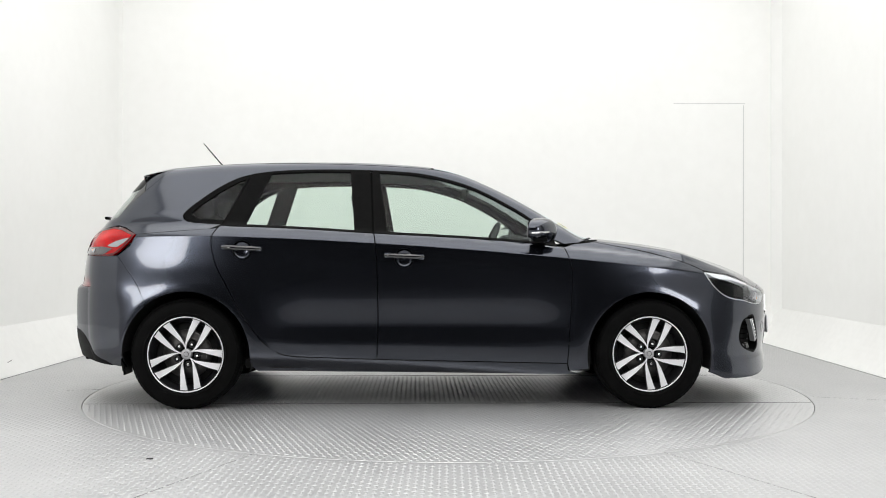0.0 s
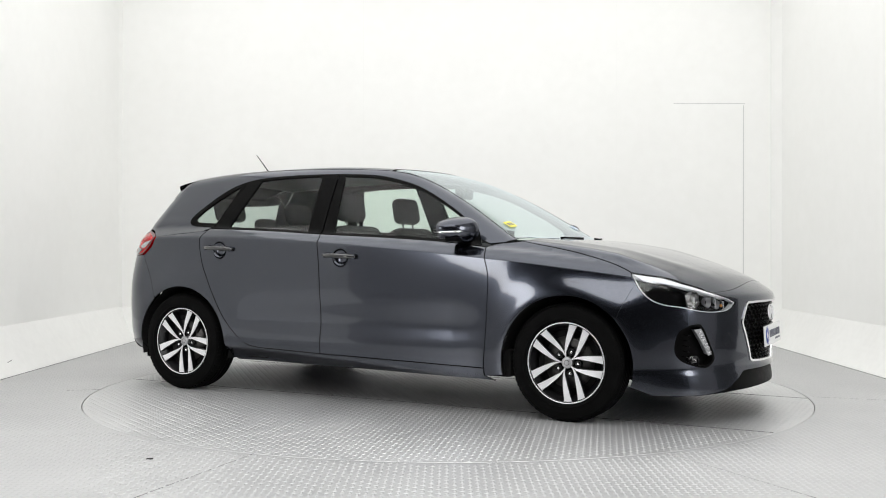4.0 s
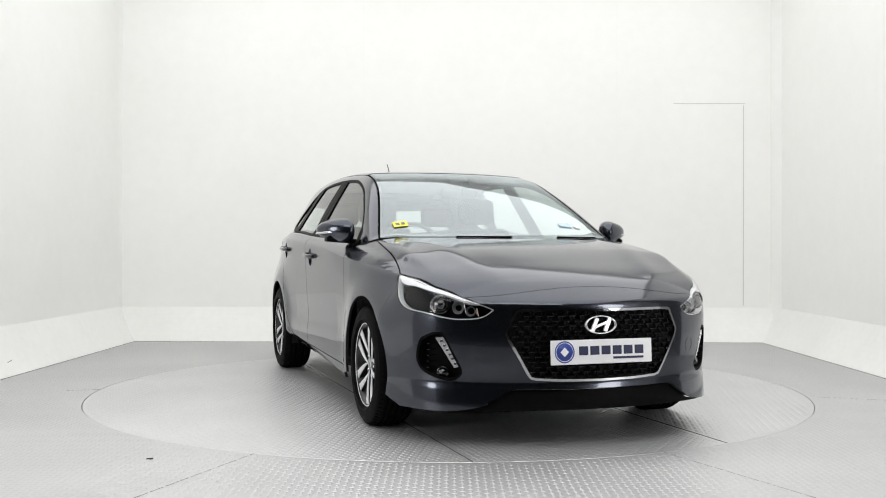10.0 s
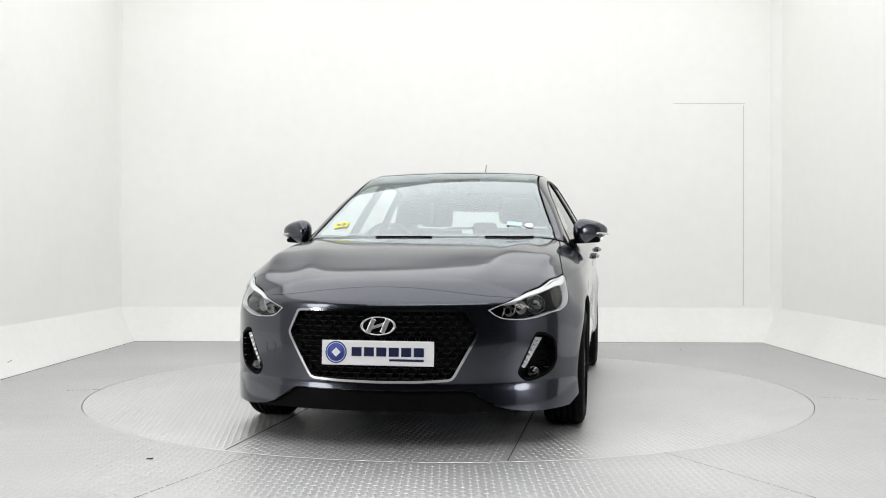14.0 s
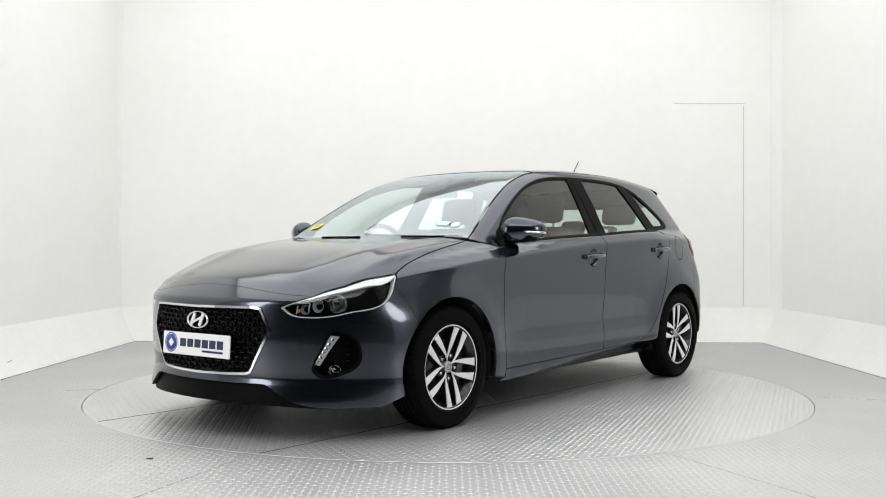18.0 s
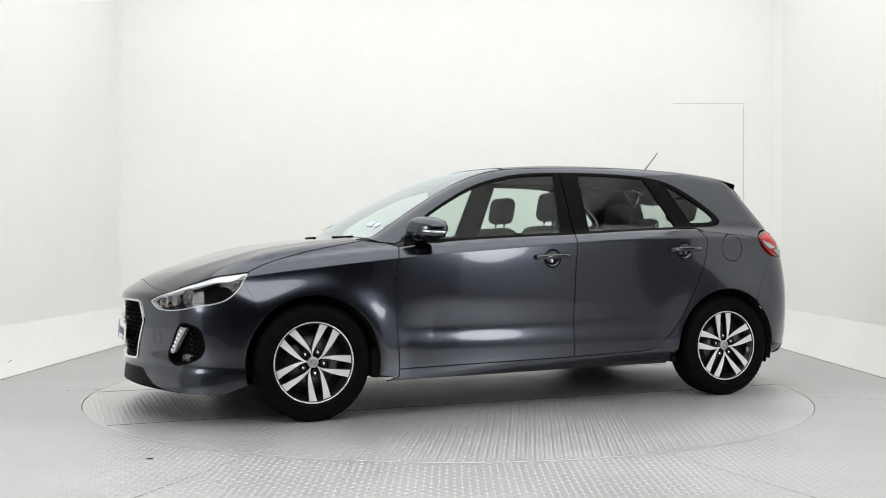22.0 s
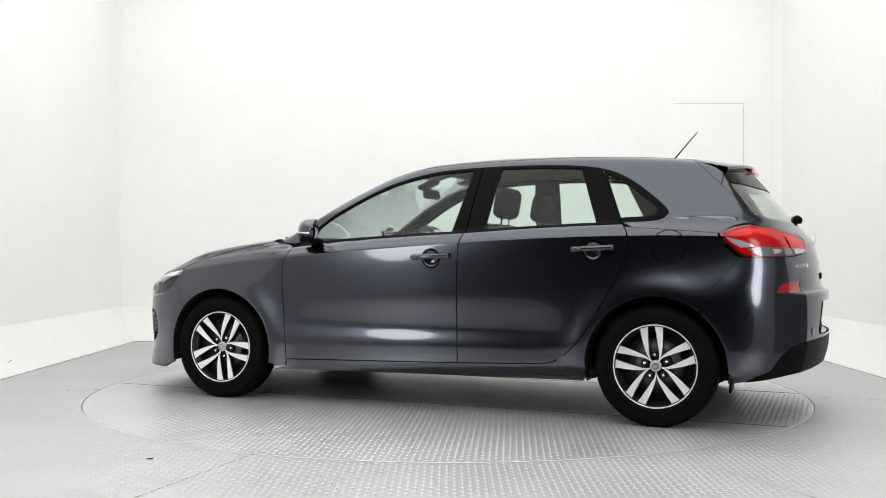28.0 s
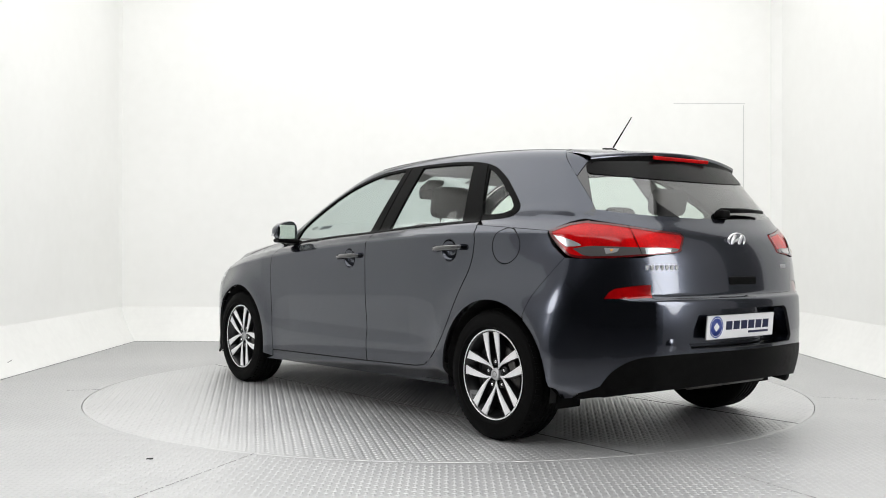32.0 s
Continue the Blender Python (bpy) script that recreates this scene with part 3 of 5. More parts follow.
def skin(loops3, way, h=0.017, inset=0.0032, flange=0.014, off=0.0):
    """A piece of the skin inside closed loops of points on it (the first is the rim, the rest are holes), seen along way:
    vertices, normals and faces, with a rim folded inwards."""
    e1, e2 = frame_of(way)
    loops = []
    for i, l in enumerate(loops3):
        l = np.asarray(l, float)
        l = np.stack([l @ e1, l @ e2], -1)
        keep = np.linalg.norm(l - np.roll(l, 1, 0), axis=1) > 1e-4
        l = dense(l[keep], h * 0.6)
        if (area2(l) < 0) == (i == 0):
            l = l[::-1]
        loops.append(shrink(l, inset))
    rim = loops[0]
    gx, gy = np.meshgrid(np.arange(rim[:, 0].min(), rim[:, 0].max(), h), np.arange(rim[:, 1].min(), rim[:, 1].max(), h * 0.87))
    gx = gx + (np.arange(gx.shape[0]) % 2)[:, None] * h / 2
    inner = np.stack([gx.ravel(), gy.ravel()], -1)
    if way is SIDE:
        # rows of vertices on both sides of the shoulder crease keep its edge sharp
        cx = np.arange(rim[:, 0].min(), rim[:, 0].max(), h * 0.5)
        cz = crease(-cx)
        inner = inner[np.abs(inner[:, 1] - crease(-inner[:, 0])) > h * 0.55]
        inner = np.vstack([inner] + [np.stack([cx, cz + d], -1) for d in (-0.004, 0.0, 0.005)])
    inner = inner[within(inner, loops)]
    edge = np.vstack(loops)
    if len(inner):
        near = np.full(len(inner), 9.0)
        for k in range(0, len(edge), 200):
            near = np.minimum(near, np.linalg.norm(inner[:, None] - edge[None, k:k + 200], axis=2).min(1))
        inner = inner[near > h * 0.45]
    pts = np.vstack([edge, inner])
    cons, base = [], 0
    for l in loops:
        n = len(l)
        cons += [(base + k, base + (k + 1) % n) for k in range(n)]
        base += n
    vs, es, fs, *_ = delaunay_2d_cdt([Vector(p) for p in pts], cons, [], 0, 1e-7)
    v2 = np.array([tuple(v) for v in vs])
    fs = np.array([f for f in fs if len(f) == 3])
    fs = fs[within(v2[fs].mean(1), loops)]
    start = v2[:, :1] * e1 + v2[:, 1:] * e2 - 1.9 * way + 0.0
    # start outside: step back along the ray from the plane through the car's middle
    p = land(start - 1.2 * way, way, 4.2, 70)
    nrm = slope(p)
    p = p + nrm * off
    tri = np.cross(p[fs[:, 1]] - p[fs[:, 0]], p[fs[:, 2]] - p[fs[:, 0]])
    flip = np.sum(tri * nrm[fs[:, 0]], 1) < 0
    fs[flip] = fs[flip][:, ::-1]
    verts, norms, faces = p, nrm, [tuple(f) for f in fs]
    if flange:
        count = {}
        for f in faces:
            for k in range(3):
                e = (f[k], f[(k + 1) % 3])
                count[e] = True
        rimE = [e for e in count if (e[1], e[0]) not in count]
        ids = sorted({i for e in rimE for i in e})
        m = {v: k for k, v in enumerate(ids)}
        n0 = len(verts)
        verts = np.vstack([verts, p[ids], p[ids] - nrm[ids] * flange])
        norms = np.vstack([norms, np.zeros((2 * len(ids), 3))])
        for i, j in rimE:
            a, b = n0 + m[i], n0 + m[j]
            faces.append((b, a, a + len(ids), b + len(ids)))
    return verts, norms, faces, len(fs)


def skin_mesh(name, data, mat, mirror=False):
    v, n, f, nf = data
    if mirror:
        v, n, f = v * [1, -1, 1], n * [1, -1, 1], [q[::-1] for q in f]
    me = mesh_of(name, v, f, mat, True)
    if mat is PAINT:
        me.materials.append(UNDER)
        me.polygons.foreach_set("material_index", [0] * nf + [1] * (len(f) - nf))
    me.normals_split_custom_set_from_vertices([tuple(q) for q in n])
    return me


car = new("car")
tagged(car, "slate grey metallic five-door hatchback parked on the turntable", "car")


def panel(name, loops, way, mat, parent=None, label="", both=True, **kw):
    """A panel of the skin; with both, its twin on the other side as well."""
    data = skin(loops, way, **kw)
    obs = [part(name, skin_mesh(name, data, mat), None, parent[0] if isinstance(parent, list) else parent or car, label)]
    if both:
        obs.append(part(name, skin_mesh(name, data, mat, True), None, parent[1] if isinstance(parent, list) else parent or car, label))
    return obs


# shut lines and outlines, each drawn once


def flipy(a):
    return np.asarray(a)[::-1] * [1, -1, 1]


ARCH_F = arc(AXLE_F, HUB_Z, 0.362, 0, 180)
ARCH_R = arc(AXLE_R, HUB_Z, 0.362, 0, 180)
DOOR_F = bow([(0.838, 0.925), (0.856, 0.87), (0.878, 0.76), (0.868, 0.53), (0.850, 0.258)])
DOOR_M = bow([(-0.262, 1.004), (-0.252, 0.95), (-0.242, 0.82), (-0.235, 0.53), (-0.241, 0.283)])
DOOR_R = bow([(-1.145, 1.048), (-1.175, 1.0), (-1.184, 0.945), (-1.160, 0.83), (-1.10, 0.715), (-0.975, 0.495), (-0.87, 0.37), (-0.79, 0.315), (-0.70, 0.298)])
SILL_TOP = bow([(-0.70, 0.298), (-0.241, 0.283), (0.3, 0.270), (0.850, 0.258)])
BELT = bow([(0.838, 0.925), (0.585, 0.955), (0.2, 0.981), (-0.262, 1.004), (-0.7, 1.030), (-1.145, 1.048)])


def belt_run(x0, x1, n=14, up=0.0):
    x = np.linspace(x0, x1, n)
    i = np.argsort(BELT[:, 0])
    return np.stack([x, np.interp(x, BELT[i, 0], BELT[i, 1]) + up], -1)


# headlamp and front bumper lines
LAMP_TOP = join(on_side(1.655, 0.790), lift(bow([(1.70, 0.783), (1.80, 0.770)], 4)[1:], on_side), lift(bow([(0.705, 0.735), (0.64, 0.709), (0.56, 0.668), (0.485, 0.634)], 5), on_front))
LAMP_LOW = join(on_front(0.485, 0.634), lift(bow([(0.52, 0.604), (0.56, 0.588), (0.64, 0.583), (0.70, 0.590)], 4), on_front), lift(bow([(1.90, 0.612), (1.83, 0.623), (1.765, 0.650), (1.705, 0.705), (1.668, 0.765), (1.655, 0.790)], 4)[:], on_side))
LAMP = join(LAMP_TOP, LAMP_LOW[1:-1])
LAMP_CUT = int(np.argmin(np.abs(LAMP_TOP[:, 1] - 0.64) + (LAMP_TOP[:, 2] > 0.74)))
tip = LAMP_TOP[0]
HOOD_SIDE = join(LAMP_TOP[:LAMP_CUT + 1][::-1], lift(bow([(tip[0] - 0.02, tip[1] - 0.006), (1.45, 0.772), (1.25, 0.760), (1.12, 0.752), (1.02, 0.742)]), on_top))
corner = LAMP_TOP[LAMP_CUT]
HOOD_NOSE = join(corner[None], lift(bow([(2.033, 0.604), (2.056, 0.559), (2.088, 0.481), (2.109, 0.378), (2.119, 0.248), (2.121, 0.12), (2.121, 0.0)]), on_top))
HOOD_REAR = lift(bow([(1.02, 0.742), (1.05, 0.70), (1.085, 0.5), (1.11, 0.25), (1.12, 0.0)]), on_top)
BUMP_SHUT = lift(bow([(1.686, 0.736), (1.662, 0.690), (1.625, 0.61), (1.598, 0.546)], 5), on_side)

hood_edge = join(HOOD_NOSE[::-1], HOOD_SIDE[1:], HOOD_REAR[1:])
hood_loop = join(hood_edge, flipy(hood_edge)[1:-1])
panel("hood", [hood_loop], TOPW, PAINT, both=False, h=0.02, inset=0.0028)

# front wing
fender = join(on_side(*DOOR_F.ravel()), on_side(0.86, 0.215), lift(arc(AXLE_F, HUB_Z, 0.362, 192, 42), on_side), BUMP_SHUT[::-1],
              lift(bow([(1.686, 0.736), (1.668, 0.765), (1.655, 0.790)], 4)[1:], on_side), HOOD_SIDE[LAMP_CUT + 1:], on_side(0.96, 0.950, 0.90, 0.945))
panel("front_wing", [fender], SIDE, PAINT, inset=0.002)
fd = join(on_side(*DOOR_F.ravel()), lift(SILL_TOP[SILL_TOP[:, 0] > -0.235][::-1], on_side), lift(DOOR_M[::-1], on_side), lift(belt_run(-0.25, 0.83), on_side))
def cup_rim(hx, hz):
    return lift(arc(hx, hz - 0.012, 0.054, 0, 352, 44), on_side)


CUPS = [(-0.085, 0.872), (-1.005, 0.917)]
doors_f = panel("front_door", [fd, cup_rim(*CUPS[0])], SIDE, PAINT, inset=0.0032)
rd = join(lift(DOOR_M, on_side), lift(SILL_TOP[SILL_TOP[:, 0] < -0.25][::-1], on_side), lift(DOOR_R[::-1], on_side), lift(belt_run(-1.135, -0.27), on_side))
doors_r = panel("rear_door", [rd, cup_rim(*CUPS[1])], SIDE, PAINT, inset=0.0032)
sill = join(lift(SILL_TOP, on_side), on_side(0.855, 0.22, 0.93, 0.195, 0.5, 0.196, 0, 0.198, -0.5, 0.2, -0.93, 0.205), lift(arc(AXLE_R, HUB_Z, 0.362, -10, 22, 6), on_side), lift(DOOR_R[(DOOR_R[:, 1] < 0.46)], on_side))
panel("sill", [sill], SIDE, PAINT)
# rear quarter, C pillar, roof rail and A pillar in one pressing
DLO_TOP = bow([(0.775, 0.975), (0.68, 1.075), (0.52, 1.180), (0.30, 1.290), (0.06, 1.357), (-0.15, 1.380), (-0.45, 1.389), (-0.75, 1.384), (-0.95, 1.365), (-1.08, 1.33), (-1.20, 1.262), (-1.33, 1.160), (-1.372, 1.110), (-1.355, 1.078), (-1.30, 1.062), (-1.145, 1.053)])
ditch_y = curve([-1.75, -1.2, -0.5, 0.1, 0.35, 0.6, 0.82, 1.0], [0.515, 0.545, 0.565, 0.560, 0.575, 0.625, 0.685, 0.735])
ditch_x = np.concatenate([np.linspace(-1.475, 0.1, 16), np.linspace(0.18, 0.98, 12)])
DITCH = lift(np.stack([ditch_x, ditch_y(ditch_x)], -1), on_top)
HATCH_SIDE = lift(bow([(-1.475, 1.395), (-1.55, 1.325), (-1.645, 1.235), (-1.735, 1.145), (-1.785, 1.085), (-1.80, 1.055)], 5), on_side)
TAIL_OUT = on_side(-1.625, 0.998)
rail = join(DITCH[::-1], HATCH_SIDE[1:-1], on_side(-1.77, 1.052, -1.70, 1.035, -1.628, 0.9955, -1.2, 1.0275), lift(DLO_TOP[::-1], on_side), on_side(0.845, 0.945, 0.93, 0.952))
panel("body_side", [rail], RAIL, PAINT, h=0.018, inset=0.0006)
QUARTER_SHUT = bow([(-1.735, 0.872), (-1.66, 0.78), (-1.60, 0.70), (-1.555, 0.61)], 5)
quarter = join(on_side(-1.16, 1.033), lift(DOOR_R[2:], on_side)[:-10], lift(arc(AXLE_R, HUB_Z, 0.362, 20, 128), on_side), lift(QUARTER_SHUT[::-1][1:], on_side), on_side(-1.66, 0.93, -1.625, 0.998))
flap = lift(arc(-1.39, 0.927, 0.085, 0, 350, 30), on_side)
panel("quarter_panel", [quarter, flap], SIDE, PAINT, both=False, inset=0.003)
part("quarter_panel", skin_mesh("quarter_panel", skin([quarter], SIDE, inset=0.003), PAINT, True), None, car)
panel("fuel_flap", [flap], SIDE, PAINT, both=False, inset=0.002)

# windscreen, roof
head_x = 0.16
SCREEN_TOP = lift(np.stack([head_x - 0.34 * np.linspace(-0.55, 0.55, 13) ** 2, np.linspace(-0.55, 0.55, 13)], -1), on_top)
scr_side = lift(np.stack([np.linspace(0.09, 0.97, 12), ditch_y(np.linspace(0.09, 0.97, 12)) - 0.012], -1), on_top)
SCREEN_LOW = lift(bow([(0.97, 0.715), (1.01, 0.62), (1.06, 0.4), (1.085, 0.2), (1.09, 0.0)]), on_top)
scr = join(SCREEN_TOP[(SCREEN_TOP[:, 1] < 0.545) & (SCREEN_TOP[:, 1] > -0.545)], scr_side, SCREEN_LOW[1:], flipy(SCREEN_LOW)[1:], flipy(scr_side)[1:])
windscreen = panel("windscreen", [scr], TOPW, SCREEN_GLASS, both=False, h=0.03, inset=0.0, flange=0.004, off=-0.002)[0]
xs = np.linspace(-1.475, 0.07, 14)
roof_side = lift(np.stack([xs, ditch_y(xs) - 0.004], -1), on_top)
roof = join(roof_side, SCREEN_TOP[::-1][1:-1] - [0.012, 0, 0], flipy(roof_side), lift(np.stack([-1.475 - 0.05 * np.cos(np.linspace(-1.5, 1.5, 9)), np.linspace(-0.5, 0.5, 9)], -1), on_top))
panel("roof", [roof], TOPW, PAINT, both=False, h=0.02, inset=0.0015)

# front bumper, in two halves
GRILLE = bow([(0, 0.636), (0.2, 0.638), (0.36, 0.638)], 4)[:-1].tolist() + [(0.385, 0.636), (0.400, 0.628), (0.425, 0.578), (0.444, 0.538), (0.446, 0.522), (0.438, 0.500), (0.347, 0.337), (0.334, 0.319), (0.31, 0.311), (0.2, 0.305), (0, 0.302)]
GRILLE_L = lift(GRILLE, on_front)
FOG = lift(bow([(0.735, 0.525), (0.700, 0.528), (0.680, 0.500), (0.650, 0.430), (0.618, 0.360), (0.622, 0.325), (0.66, 0.300), (0.72, 0.315), (0.765, 0.345), (0.785, 0.40), (0.775, 0.49), (0.735, 0.525)], 4)[:-1], on_front)
LIP = lift(bow([(0, 0.272), (0.25, 0.272), (0.39, 0.272), (0.43, 0.262), (0.47, 0.235), (0.52, 0.208)], 4), on_front)
LAMP_SHUT = int(np.argmin(np.linalg.norm(LAMP_LOW - BUMP_SHUT[0], axis=1)))
bump = join(HOOD_NOSE[::-1], LAMP_TOP[LAMP_CUT + 1:], LAMP_LOW[1:LAMP_SHUT], BUMP_SHUT, lift(arc(AXLE_F, HUB_Z, 0.362, 40, -16, 10), on_side), on_side(1.78, 0.165), lift(bow([(0.72, 0.163), (0.64, 0.170), (0.57, 0.185), (0.52, 0.203)], 4), on_front), LIP[::-1], lift([(0, 0.278), (0, 0.287)], on_front), GRILLE_L[::-1], lift([(0, z) for z in np.linspace(0.64, 0.735, 10)], on_front))
panel("front_bumper", [bump, FOG], FDIAG, PAINT, h=0.016, inset=-0.0004)
lip = join(LIP, lift(bow([(0.52, 0.2), (0.57, 0.182), (0.64, 0.168), (0.72, 0.160)], 4), on_front), on_side(1.86, 0.165, 1.86, 0.158), on_front(0.70, 0.158, 0.5, 0.168, 0.2, 0.174, 0.0, 0.174), lift([(0, z) for z in np.linspace(0.178, 0.265, 10)], on_front))
panel("bumper_lip", [lip], FDIAG, BLACK, inset=0.0, off=-0.02, flange=0.03)

# tailgate and rear bumper
TL = join(on_side(-1.628, 0.998), lift(bow([(-1.70, 1.028), (-1.78, 1.042)], 4), on_side), lift(bow([(0.70, 1.037), (0.55, 1.012), (0.42, 0.993), (0.345, 0.985)], 4), on_rear),
          lift(bow([(0.335, 0.965), (0.365, 0.92), (0.39, 0.895), (0.55, 0.882), (0.68, 0.872)], 4), on_rear), lift(bow([(-1.80, 0.868), (-1.74, 0.885), (-1.67, 0.945), (-1.628, 0.998)], 4)[:-1], on_side))
GLASS_R = join(lift(bow([(0.0, 1.055), (0.3, 1.060), (0.55, 1.075), (0.66, 1.093)], 5), on_rear), lift(bow([(0.64, 1.15), (0.60, 1.24), (0.56, 1.32)], 5), on_rear), on_rear(0.3, 1.335, 0.0, 1.338))
gate_low = bow([(0, 0.700), (0.3, 0.70), (0.47, 0.702), (0.50, 0.72), (0.535, 0.80), (0.575, 0.872)], 4)
gate = join(lift(gate_low, on_rear), lift(bow([(0.55, 0.882), (0.39, 0.895), (0.365, 0.92), (0.335, 0.965), (0.345, 0.985), (0.42, 0.993), (0.55, 1.012), (0.66, 1.033), (0.72, 1.055)], 4)[1:], on_rear), lift(bow([(0.66, 1.093), (0.55, 1.075), (0.3, 1.060), (0.0, 1.055)], 5), on_rear))
panel("tailgate", [join(gate, flipy(gate)[1:-1])], REAR, PAINT, both=False, h=0.02, inset=0.0015)
gr = join(GLASS_R, flipy(GLASS_R)[1:-1])
panel("rear_window", [gr], REAR, REAR_GLASS, both=False, h=0.03, inset=0.0, flange=0.004, off=-0.003)
band = join(lift(bow([(0.0, 1.243), (0.2, 1.245), (0.4, 1.252), (0.55, 1.262), (0.588, 1.272)], 4), on_rear), on_rear(0.575, 1.30, 0.558, 1.325, 0.3, 1.337, 0.0, 1.34))
panel("hatch_band", [join(band, flipy(band)[1:-1])], REAR, SPOILER_BLACK, both=False, h=0.03, inset=0.0, flange=0.003, off=0.001)
split = int(np.argmin(np.abs(HATCH_SIDE[:, 2] - 1.262)))
fin_low = join(HATCH_SIDE[split:], on_rear(0.70, 1.07, 0.665, 1.095), lift(bow([(0.64, 1.15), (0.60, 1.24), (0.56, 1.32)], 5), on_rear))
panel("hatch_fin", [fin_low], RDIAG, GLOSS, inset=0.001)
fin_top = join(HATCH_SIDE[:split + 1], on_rear(0.56, 1.322, 0.52, 1.345), on_top(-1.60, 0.535))
panel("spoiler_cheek", [fin_top], RDIAG, PAINT, inset=0.0015)
RPL = [(0, 0.640), (0.31, 0.640), (0.34, 0.625), (0.40, 0.49), (0.38, 0.462), (0, 0.46)]
rb_low = bow([(0, 0.447), (0.40, 0.445), (0.58, 0.436), (0.65, 0.420), (0.700, 0.385), (0.728, 0.345), (0.745, 0.305)], 4)
REFL = lift(bow([(0.48, 0.695), (0.60, 0.695), (0.69, 0.712)], 4), on_rear)
RLAMP = join(on_rear(0.553, 0.694, 0.548, 0.725, 0.545, 0.754, 0.60, 0.752, 0.65, 0.746, 0.702, 0.738, 0.726, 0.722, 0.748, 0.690), on_rear(0.65, 0.692))
rb = join(lift(gate_low, on_rear), lift(bow([(0.68, 0.872), (0.72, 0.868)], 3), on_rear), on_side(-1.79, 0.868, -1.735, 0.872), lift(QUARTER_SHUT[1:], on_side), lift(arc(AXLE_R, HUB_Z, 0.362, 130, 192, 14), on_side),
          on_side(-1.70, 0.235, -1.76, 0.245, -1.80, 0.27), lift(rb_low[::-1], on_rear), lift([(0, 0.453)], on_rear), lift(RPL[::-1], on_rear), lift([(0, z) for z in np.linspace(0.645, 0.697, 12)], on_rear))
panel("rear_bumper", [rb, RLAMP], RDIAG, PAINT, h=0.016, inset=-0.0004)
val = join(lift(rb_low, on_rear), on_side(-1.80, 0.265, -1.76, 0.243), on_rear(0.64, 0.270, 0.5, 0.283, 0.25, 0.296, 0, 0.30), lift([(0, z) for z in np.linspace(0.31, 0.44, 12)], on_rear))
panel("rear_valance", [val], RDIAG, BLACK, inset=0.0, off=0.002)

# ---- glasshouse ----
B_PIL = [(-0.185, 0.985), (-0.245, 1.378), (-0.405, 1.384), (-0.372, 0.995)]
C_PIL = [(-1.02, 1.02), (-0.890, 1.370), (-1.02, 1.335), (-1.125, 1.09), (-1.19, 1.03)]
# added black filler, blocks the bright sliver at the belt's rear end
BELT_END = [(-1.05, 0.985), (-1.05, 1.060), (-1.26, 1.068), (-1.26, 1.000)]
for nm, pil in (("centre_pillar", B_PIL), ("rear_pillar", C_PIL), ("belt_gap_filler", BELT_END)):
    panel(nm, [lift(pil, on_side)], SIDE, BLACK, h=0.05, inset=0.0, flange=0, off=-0.014)


def dlo(x, d=0.0):
    k = DLO_TOP[:, 1] > 1.0
    px, pz = DLO_TOP[:100][k[:100]][::-1][:, 0], DLO_TOP[:100][k[:100]][::-1][:, 1]
    o = np.argsort(px)
    return np.interp(x, px[o], pz[o]) - d


def dlo_run(x0, x1, n=14, d=0.0):
    x = np.linspace(x0, x1, n)
    return np.stack([x, dlo(x, d)], -1)


g1 = join(lift(belt_run(0.735, -0.18, 12, 0.012), on_side), on_side(-0.238, 1.362), lift(dlo_run(-0.245, 0.70, 18, 0.016), on_side))
g2 = join(lift(belt_run(-0.375, -1.0, 10, 0.012), on_side), on_side(-0.88, 1.352), lift(dlo_run(-0.88, -0.41, 10, 0.016), on_side))
g3 = on_side(-1.125, 1.080, -1.275, 1.088, -1.318, 1.103, -1.322, 1.122, -1.285, 1.160, -1.18, 1.240, -1.085, 1.300, -1.025, 1.326)
for nm, g, dr in (("window_glass", g1, doors_f), ("window_glass", g2, doors_r), ("quarter_glass", g3, None)):
    panel(nm, [g], SIDE, SIDE_GLASS, dr, h=0.06, inset=0.0, flange=0.003, off=-0.006)
# black frames round each pane
f1 = join(lift(belt_run(0.80, -0.262, 14), on_side), on_side(-0.285, 1.384), lift(dlo_run(-0.285, 0.765, 22), on_side))
f2 = join(lift(belt_run(-0.270, -1.14, 14), on_side), on_side(-0.99, 1.356), lift(dlo_run(-0.985, -0.293, 14), on_side))
f3 = join(on_side(-1.142, 1.053, -1.30, 1.062, -1.355, 1.078, -1.372, 1.110), lift(bow([(-1.33, 1.160), (-1.20, 1.262), (-1.08, 1.33), (-0.998, 1.354)], 4), on_side))
panel("window_frame", [f1, g1], SIDE, BLACK, doors_f, h=0.04, inset=0.0005, off=0.001)
panel("window_frame", [f2, g2], SIDE, BLACK, doors_r, h=0.04, inset=0.0005, off=0.001)
panel("quarter_frame", [f3, g3], SIDE, BLACK, h=0.04, inset=0.0005, off=0.001)

# ---- wheels ----


def poly_prism(outline, y0, y1, mat, name, bevel=0.0):
    """A flat outline in x-z, from depth y0 (back) to y1 (face)."""
    bm = bmesh.new()
    back = [bm.verts.new((x, y0, z)) for x, z in outline]
    front = [bm.verts.new((x, y1, z)) for x, z in outline]
    n = len(outline)
    f = bm.faces.new(front)
    bm.faces.new(back[::-1])
    for k in range(n):
        l = (k + 1) % n
        bm.faces.new((front[k], back[k], back[l], front[l]))
    bmesh.ops.recalc_face_normals(bm, faces=bm.faces[:])
    if bevel:
        bmesh.ops.bevel(bm, geom=list(f.edges), offset=bevel, segments=2, affect="EDGES")
    me = bpy.data.meshes.new(name)
    bm.to_mesh(me)
    bm.free()
    me.materials.append(mat)
    return me


